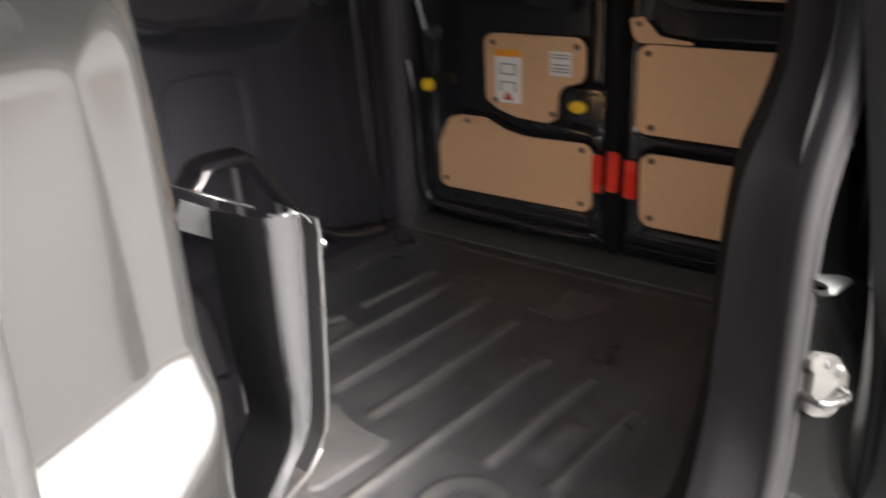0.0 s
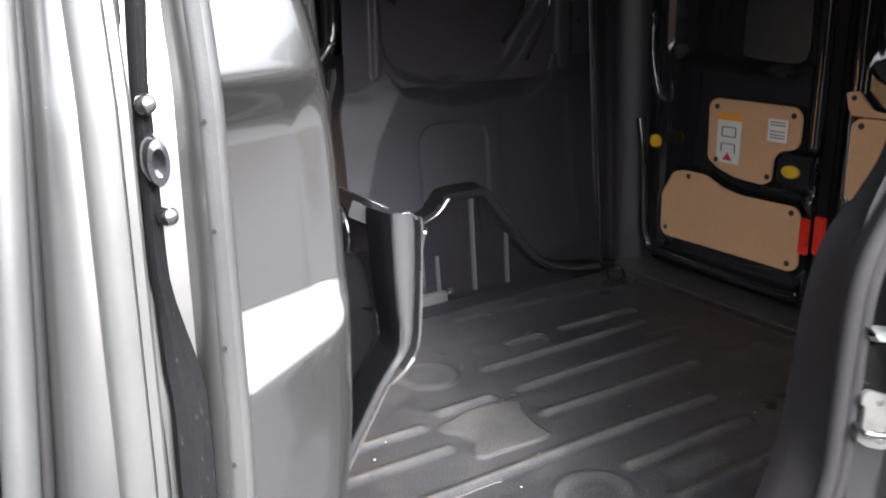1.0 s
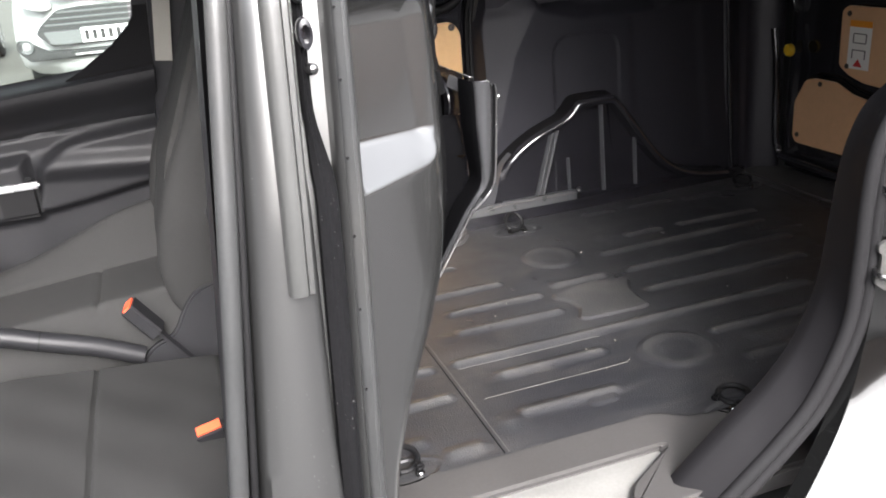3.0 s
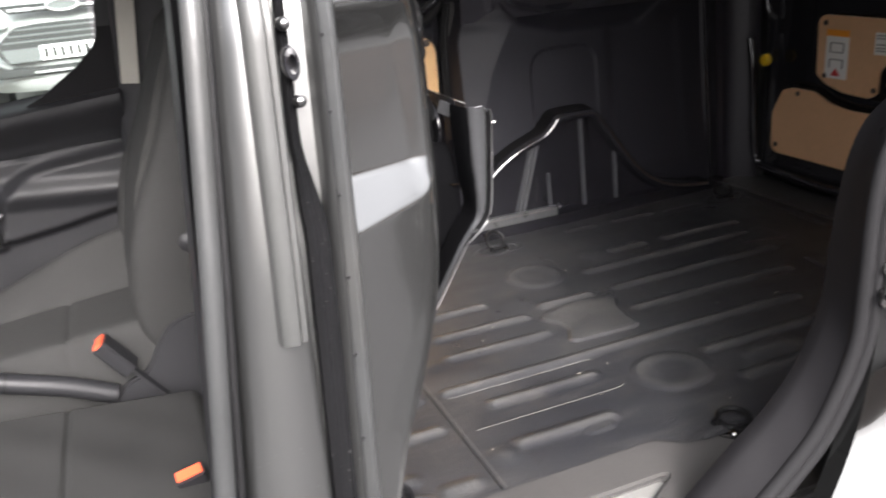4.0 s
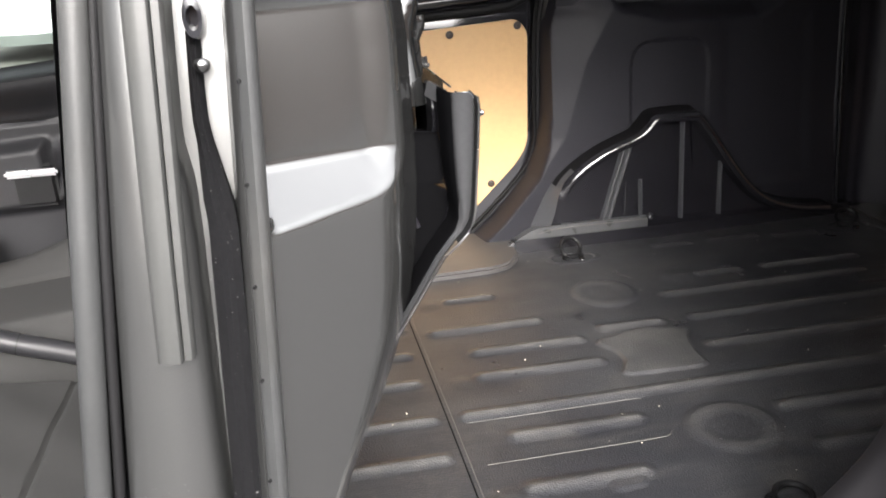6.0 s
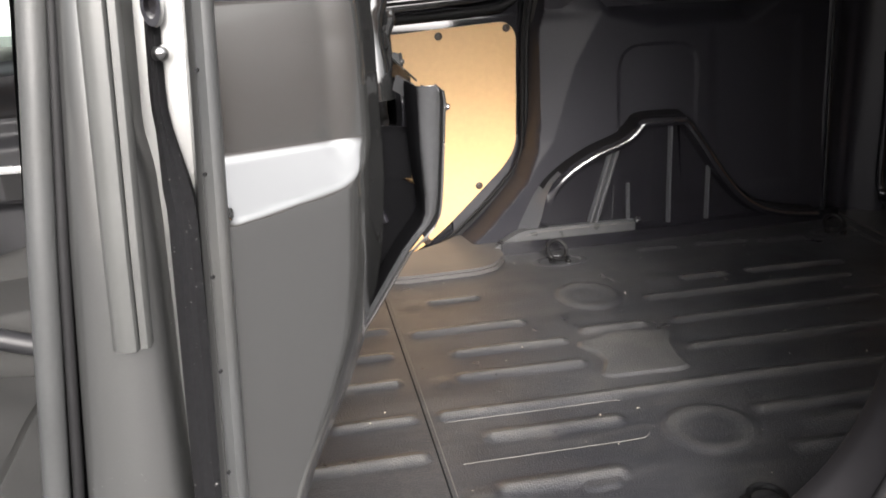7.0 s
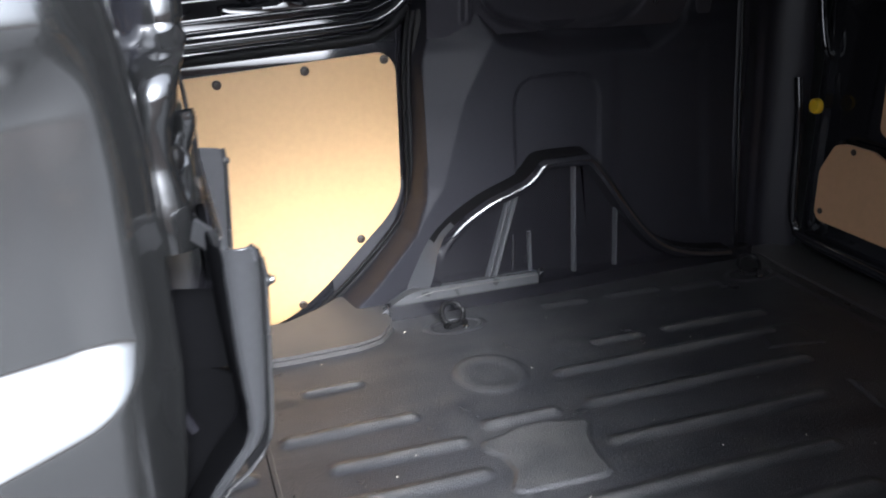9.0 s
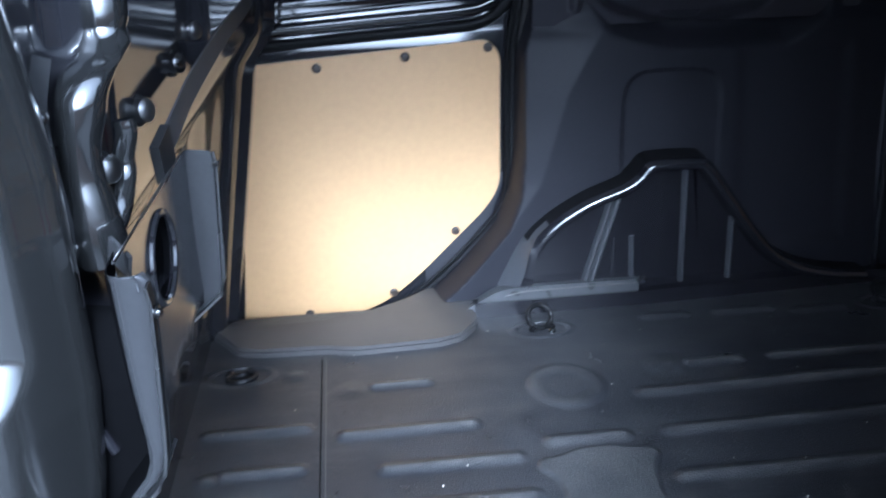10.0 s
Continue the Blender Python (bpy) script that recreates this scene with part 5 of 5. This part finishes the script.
def bolster(name, spine, parent, label=""):
    """A padded roll along a spine of (x, y, z, depth, width)."""
    way = smooth_path([p[:3] for p in spine], 6)
    size = smooth_path([(p[3], p[4], 0) for p in spine], 6)
    rows = [[c + Vector((s.x * a, s.y * b, 0.25 * s.x * a)) for a, b in [(math.copysign(abs(u) ** 0.75, u), math.copysign(abs(v) ** 0.75, v)) for u, v in circle(1, 22)]] for c, s in zip(way, size)]
    return part(name, fixed(loft(rows, True, True)), CLOTH, parent, label, angle=70)


bench = thing("passenger_seat", "charcoal cloth double passenger seat with sewn seams", "car seat")
cushion("cushion", (-0.60, 0.22, -0.16), (0.02, 1.00, 0.010), bench, 0.05, 0.012, (("x", -0.277, 0.2, 0.975),), front=0.16, tilt=0.10)
part("seat_base", box((-0.55, 0.26, -0.29), (0.0, 0.94, -0.14), 0.02), DASH, bench)
backrest("backrest", 0.155, 0.22, 0.98, -0.05, 0.72, 0.10, bench, (0.6,))
dseat = thing("driver_seat", "charcoal cloth driver seat with a raked backrest", "car seat")


def driver_cushion(U, V):
    ex, ey = np.minimum(U + 0.62, -0.02 - U), np.minimum(V - 1.06, 1.53 - V)
    e = np.clip(np.minimum(ex, ey) / 0.05, 0, 1)
    z = 0.085 + 0.05 * (U + 0.62) / 0.6 + 0.0 * V
    z = z + (0.035 + 0.10 * ss(-0.55, -0.10, U)) * ss(1.38, 1.47, V) + 0.03 * (1 - ss(1.08, 1.17, V))
    for at in (1.160, 1.395):
        z = z - 0.007 * hump(np.abs(V - at), 0.001, 0.010)
    z = z - 0.007 * hump(np.abs(U + 0.264), 0.001, 0.010) * (V < 1.40)
    return U, V, -0.05 + (z + 0.05) * np.sqrt(1 - (1 - e) ** 2 + 1e-9)


part("cushion", field(np.linspace(-0.62, -0.02, 80), np.linspace(1.06, 1.53, 90), driver_cushion), CLOTH, dseat)
part("seat_base", box((-0.55, 1.10, -0.29), (-0.03, 1.50, -0.03), 0.02), DASH, dseat)
part("backrest", fixed(loft([[(x + 0.10, 1.10, z), (x + 0.01, 1.11, z), (x, 1.2, z), (x, 1.36, z), (x + 0.01, 1.44, z), (x + 0.10, 1.45, z)] for x, z in ((-0.11, 0.06), (-0.105, 0.25), (-0.06, 0.45), (0.02, 0.65), (0.07, 0.78), (0.11, 0.82))], True, True)), CLOTH, dseat, angle=70)
bolster("near_bolster", [(-0.010, 1.085, 0.075, 0.055, 0.030), (-0.022, 1.080, 0.16, 0.080, 0.045), (-0.020, 1.075, 0.28, 0.085, 0.055), (0.020, 1.080, 0.43, 0.080, 0.055), (0.085, 1.085, 0.58, 0.075, 0.050), (0.130, 1.10, 0.72, 0.065, 0.045), (0.15, 1.11, 0.78, 0.03, 0.02)], dseat)
bolster("far_bolster", [(-0.030, 1.480, 0.10, 0.070, 0.045), (-0.030, 1.480, 0.26, 0.080, 0.055), (0.000, 1.475, 0.42, 0.080, 0.055), (0.070, 1.465, 0.58, 0.075, 0.050), (0.130, 1.45, 0.72, 0.060, 0.045), (0.15, 1.44, 0.79, 0.03, 0.02)], dseat)
part("headrest", fixed(loft([[(0.12 + dx + 0.045 * a * k, 1.27 + 0.13 * b * k, z) for a, b in circle(1, 20)] for z, k, dx in ((0.83, 0.75, 0.0), (0.86, 1.0, 0.01), (0.96, 1.0, 0.03), (1.01, 0.8, 0.04), (1.02, 0.1, 0.04))], True, True)), CLOTH, dseat, angle=70)
part("side_cover", plate(rounded([(-0.19, 0.00), (-0.155, 0.035), (-0.105, 0.05), (-0.075, 0.11), (-0.04, 0.155), (0.03, 0.17), (0.05, 0.10), (0.05, -0.10), (-0.19, -0.10)], 0.03, 5), "y", 1.028, 0.02, 0.006), DASH, dseat, "black plastic recliner cover")
part("recliner_knob", lathe([(0.022, 0), (0.022, 0.012), (0.017, 0.016), (0.0005, 0.017)], (0.035, 1.03, 0.335), (0, -1, 0), 18), DASH, dseat)


def buckle(base, top, parent, wide=(0.2, 1, 0)):
    b, t = Vector(base), Vector(top)
    way = (t - b).normalized()
    stalk = part("buckle_stalk", sweep([b, b.lerp(t, 0.63)], [(-0.010, -0.004), (0.010, -0.004), (0.010, 0.004), (-0.010, 0.004)], wide), DASH, parent)
    part("buckle", sweep([b.lerp(t, 0.60), b.lerp(t, 0.64), b.lerp(t, 0.95), t], [(-0.027, -0.012), (-0.022, -0.017), (0.022, -0.017), (0.027, -0.012), (0.027, 0.012), (0.022, 0.017), (-0.022, 0.017), (-0.027, 0.012)], wide), DASH, stalk, "black seat belt buckle")
    part("release_button", sweep([t - way * 0.012, t + way * 0.004], [(-0.023, -0.010), (0.023, -0.010), (0.023, 0.010), (-0.023, 0.010)], wide), ORANGE, stalk, "orange-red release button")


buckle((-0.060, 1.005, -0.03), (-0.190, 1.015, 0.152), dseat)
buckle((-0.048, 0.610, -0.045), (-0.066, 0.578, 0.050), bench, (1, 0, 0.3))
brake = thing("handbrake", "black handbrake lever between the seats", "handbrake")
part("lever", sweep(smooth_path([(-0.64, 1.02, 0.170), (-0.488, 1.02, 0.142), (-0.386, 1.02, 0.106), (-0.275, 1.02, 0.066), (-0.18, 1.02, 0.020)], 6), circle(0.022, 14)), DASH, brake)
part("collar", sweep([(-0.389, 1.02, 0.1075), (-0.386, 1.02, 0.1065)], circle(0.0226, 14)), SEAL, brake)

# far front door, with window and belt
cdoor = thing("front_door_far", "shut black-trimmed driver door with a wound-up window", "van door", "structure")


def door_panel(U, V):
    top = 0.612
    y = 1.60 - 0.050 * ss(0.47, 0.57, V) + 0.07 * ss(top - 0.030, top, V)
    pod = polygon(U, V, rounded([(-0.40, 0.245), (-0.375, 0.36), (-0.320, 0.415), (-0.25, 0.432), (-0.02, 0.448), (-0.02, 0.305), (-0.25, 0.265)], 0.03, 4))
    y = y - 0.030 * hump(pod, -0.004, 0.022) - 0.018 * hump(capsule(U, V, -0.36, 0.372, -0.02, 0.345), 0.012, 0.035)
    y = y - 0.035 * hump(polygon(U, V, [(-1.2, 0.21), (-0.40, 0.235), (-0.41, 0.40), (-1.2, 0.34)]), -0.01, 0.03)
    y = y + 0.006 * hump(capsule(U, V, -1.2, 0.425, -0.30, 0.463), 0.002, 0.010) + 0.006 * hump(capsule(U, V, -0.30, 0.463, -0.02, 0.470), 0.003, 0.010)
    return U, y, V + (0.021 + 0.09 * U) * ss(0.42, 0.58, V)


part("door_panel", field(np.linspace(-1.15, -0.035, 160), np.linspace(-0.28, 0.612, 150), door_panel), DASH, cdoor)
h = part("handle_recess", box((-0.500, 1.5585, 0.240), (-0.388, 1.585, 0.352), 0.012, 3), SEAL, cdoor)
part("pull_handle", box((-0.508, 1.545, 0.323), (-0.380, 1.562, 0.342), 0.006), SILVER, h, "silver door handle")
part("window_frame", sweep(smooth_path([(-0.075, 1.60, 0.60), (-0.054, 1.595, 0.73), (-0.030, 1.58, 0.90), (-0.012, 1.56, 1.12)], 6), [(-0.012, -0.02), (0.060, -0.02), (0.060, 0.02), (-0.012, 0.02)], (1, 0, 0)), DASH, cdoor)
pane = part("window_pane", plate([(-1.15, 0.48), (-0.08, 0.58), (-0.05, 1.14), (-0.9, 1.14)], "y", 1.64, 0.004), GLASS, cdoor)
pane.visible_shadow = False
part("b_post_trim", loft([[(x + 0.10 * (z - 0.6), y - 0.06 * max(0, z - 0.6), z) for x, y in ((-0.042, 1.62), (-0.036, 1.575), (-0.005, 1.555), (0.06, 1.545), (0.11, 1.53), (0.20, 1.55))] for z in np.linspace(-0.25, 1.2, 24)]), DASH, cdoor)
part("quarter_shade", plate([(-0.275, 0.585), (-0.215, 0.616), (-0.13, 0.672), (-0.080, 0.718), (-0.062, 0.745), (-0.055, 0.80), (-0.02, 0.80), (-0.02, 0.585)], "y", 1.572, 0.012, 0.002), TRIM, cdoor)
part("dashboard", loft([[(x, y, z) for x, z in ((-1.02, -0.28), (-1.00, 0.10), (-0.95, 0.30), (-0.98, 0.42), (-1.10, 0.48), (-1.40, 0.50))] for y in np.linspace(0.08, 1.60, 12)]), DASH, part_cab)
belt = thing("seat_belt", "pale grey seat belt webbing hanging on the door post", "seat belt")
part("webbing", sweep([(-0.004, 1.533, 0.622), (0.018, 1.520, 0.80), (0.058, 1.50, 1.12)], [(-0.022, -0.001), (0.022, -0.001), (0.022, 0.001), (-0.022, 0.001)], (1, 0, 0)), BELT, belt)
card = thing("card_box", "small tan and red card box on the seat", "box")
part("box_body", box((-0.72, 1.36, 0.165), (-0.555, 1.50, 0.205), 0.003), SOLE, card)
part("red_band", box((-0.722, 1.358, 0.163), (-0.553, 1.40, 0.185), 0.002), ORANGE, card)

# ---- outside, across the yard ----
van = thing("white_van", "white van with a dark slatted grille parked facing the yard", "van", at=(-0.33, 8.9, -0.585))
VH = [  # height, half width, front offset
    (0.30, 0.86, 0.06), (0.40, 0.97, -0.04), (0.55, 1.00, -0.06), (0.70, 1.00, -0.02), (0.85, 0.99, 0.02), (1.00, 0.97, 0.06), (1.10, 0.95, 0.12),
    (1.20, 0.90, 0.28), (1.30, 0.86, 0.70), (1.38, 0.84, 1.10), (1.75, 0.78, 1.75), (2.0, 0.70, 2.2), (2.05, 0.5, 2.6)]
rows = []
for z, w, o in VH:
    rows.append([(w, 5.0, z)] + [(w * math.sin(a), o + 0.45 * (1 - math.cos(a)) * 1.1, z) for a in np.linspace(math.pi / 2, -math.pi / 2, 21)] + [(-w, 5.0, z)])
part("body", loft(rows), WHITE, van)
# grilles, with bright slats
g = part("grille", plate(rounded([(-0.60, 0.610), (0.60, 0.610), (0.73, 0.745), (0.68, 0.82), (0.50, 0.965), (0.30, 0.985), (-0.30, 0.985), (-0.50, 0.965), (-0.68, 0.82), (-0.73, 0.745)], 0.03, 4), "y", -0.11, 0.16, 0.01), GRILLE, van, "dark grille")
for z, w in ((0.945, 0.50), (0.885, 0.57), (0.825, 0.63)):
    part("slat", box((-w, -0.125, z - 0.008), (w, -0.10, z + 0.008), 0.004), BUMPER, g)
part("lower_insert", plate(rounded([(-0.60, 0.625), (-0.25, 0.625), (-0.27, 0.76), (-0.66, 0.76)], 0.02, 3), "y", -0.118, 0.02, 0.006), BUMPER, g, "grey insert")
g = part("grille", plate(rounded([(-0.60, 1.175), (-0.52, 1.095), (0.52, 1.095), (0.60, 1.175)], 0.02, 4), "y", -0.06, 0.16, 0.01), GRILLE, van, "narrow dark upper grille")
for sx in (-1, 1):
    part("slat", box((sx * 0.33 - 0.19, -0.075, 1.118), (sx * 0.33 + 0.19, -0.05, 1.146), 0.006), SILVER, g)
part("bumper_panel", plate(rounded([(-0.84, 0.475), (0.84, 0.475), (0.95, 0.60), (0.93, 0.70), (0.84, 0.68), (0.66, 0.565), (-0.66, 0.565), (-0.84, 0.68), (-0.93, 0.70), (-0.95, 0.60)], 0.03, 4), "y", -0.085, 0.12, 0.02), GRILLE, van, "dark bumper panel")
badge = part("emblem", fixed(loft([[(0.165 * c * k, -0.085 - hh, 1.150 + 0.062 * q * k) for c, q in circle(1, 32)] for k, hh in ((1, -0.02), (1, 0.02), (0.93, 0.03), (0.80, 0.03), (0.74, 0.02), (0.02, 0.02))], True, True)), BUMPER, van, "plain oval emblem")
part("emblem_ring", sweep([(0.150 * c, -0.113, 1.150 + 0.055 * q) for c, q in circle(1, 32) + circle(1, 32)[:1]], circle(0.010, 8), (0, 1, 0)), WHITE, badge, "pale ring")
pl = part("number_plate", box((-0.30, -0.15, 0.630), (0.22, -0.10, 0.775), 0.005), PAPER, van, "white number plate with dark bars")
for k in range(6):
    part("plate_bar", box((-0.266 + k * 0.078, -0.156, 0.655), (-0.226 + k * 0.078, -0.149, 0.750), 0.0), TYRE, pl)
part("bumper_slat", box((-0.40, -0.13, 0.505), (0.40, -0.09, 0.525), 0.006), WHITE, van)
for s in (-1, 1):
    part("headlight", fixed(loft([[(s * (0.72 + 0.17 * c * k), 0.02 - hh + 0.066 * abs(c), 1.06 + (0.085 * q + 0.05 * c) * k) for c, q in circle(1, 24)] for k, hh in ((1, -0.1), (1, 0.03), (0.85, 0.05), (0.02, 0.06))], True, True)), PAPER, van, "clear headlight")
    fl = part("fog_lamp", lathe([(0.07, 0), (0.07, 0.03), (0.05, 0.02), (0.0005, 0.015)], (s * 0.84, -0.075, 0.630), (s * 0.3, -1, 0), 20), BUMPER, van, "round fog lamp")
    part("lens", lathe([(0.045, 0), (0.040, 0.02), (0.0005, 0.028)], (s * 0.844, -0.085, 0.630), (s * 0.3, -1, 0), 16), SILVER, fl)
    w = part("wheel", lathe([(0.30, -0.1), (0.34, -0.08), (0.34, 0.08), (0.30, 0.1), (0.20, 0.09), (0.0005, 0.08)], (s * 0.85, 1.05, 0.34), (s, 0, 0), 28), TYRE, van)
    part("rim", lathe([(0.20, 0), (0.19, 0.02), (0.06, 0.012), (0.0005, 0.02)], (s * 0.935, 1.05, 0.34), (s, 0, 0), 20), SILVER, w)
part("bumper_lip", sweep([(0.93 * math.sin(a), -0.02 + 0.45 * (1 - math.cos(a)), 0.430) for a in np.linspace(-1.4, 1.4, 24)], circle(0.028, 8)), WHITE, van)
part("windscreen", plate([(-0.75, 1.42), (0.75, 1.42), (0.66, 1.95), (-0.66, 1.95)], "y", 0, 0.01), BLACK, van).matrix_basis = Matrix.Translation((0, -0.30, 0)) @ Matrix.Shear("XZ", 4, (0, 0)) @ Matrix(((1, 0, 0, 0), (0, 1, 1.0, 0), (0, 0, 1, 0), (0, 0, 0, 1)))

car = thing("silver_car", "silver-green hatchback parked beside the van", "car", at=(-3.1, 11.5, -0.585))
rows = []
for z, w, o, e in ((0.25, 0.72, 0.05, 4.2), (0.40, 0.84, -0.04, 4.3), (0.65, 0.88, 0.0, 4.3), (0.85, 0.86, 0.06, 4.25), (0.95, 0.82, 0.9, 4.2), (1.25, 0.70, 1.35, 3.9), (1.45, 0.60, 1.75, 3.6), (1.48, 0.4, 2.0, 3.4)):
    rows.append([(0, e, z)] + [(w * 0.8, e - 0.1, z), (w, e - 0.5, z), (w, (o + e) / 2, z)] + [(w * math.sin(a), o + 0.4 * (1 - math.cos(a)), z) for a in np.linspace(math.pi / 2, -math.pi / 2, 15)] + [(-w, (o + e) / 2, z), (-w, e - 0.5, z), (-w * 0.8, e - 0.1, z), (0, e, z)])
part("body", loft(rows), SILVERCAR, car)
for x in (-0.80, 0.80):
    for y in (0.75, 3.3):
        s = 1 if x > 0 else -1
        w = part("wheel", lathe([(0.27, -0.09), (0.31, -0.07), (0.31, 0.07), (0.27, 0.09), (0.18, 0.08), (0.0005, 0.07)], (x, y, 0.31), (s, 0, 0), 26), TYRE, car)
        part("rim", lathe([(0.19, 0), (0.18, 0.02), (0.05, 0.012), (0.0005, 0.02)], (x + s * 0.085, y, 0.31), (s, 0, 0), 20), SILVER, w)
part("side_window", plate([(1.2, 0.97), (3.6, 0.97), (3.3, 1.36), (1.9, 1.38)], "x", 0.775, 0.01), BLACK, car)
part("headlight", fixed(loft([[(0.62 + 0.16 * c * k, 0.02 - hh, 0.70 + 0.07 * q * k) for c, q in circle(1, 20)] for k, hh in ((1, -0.1), (1, 0.03), (0.02, 0.05))], True, True)), SILVER, car)
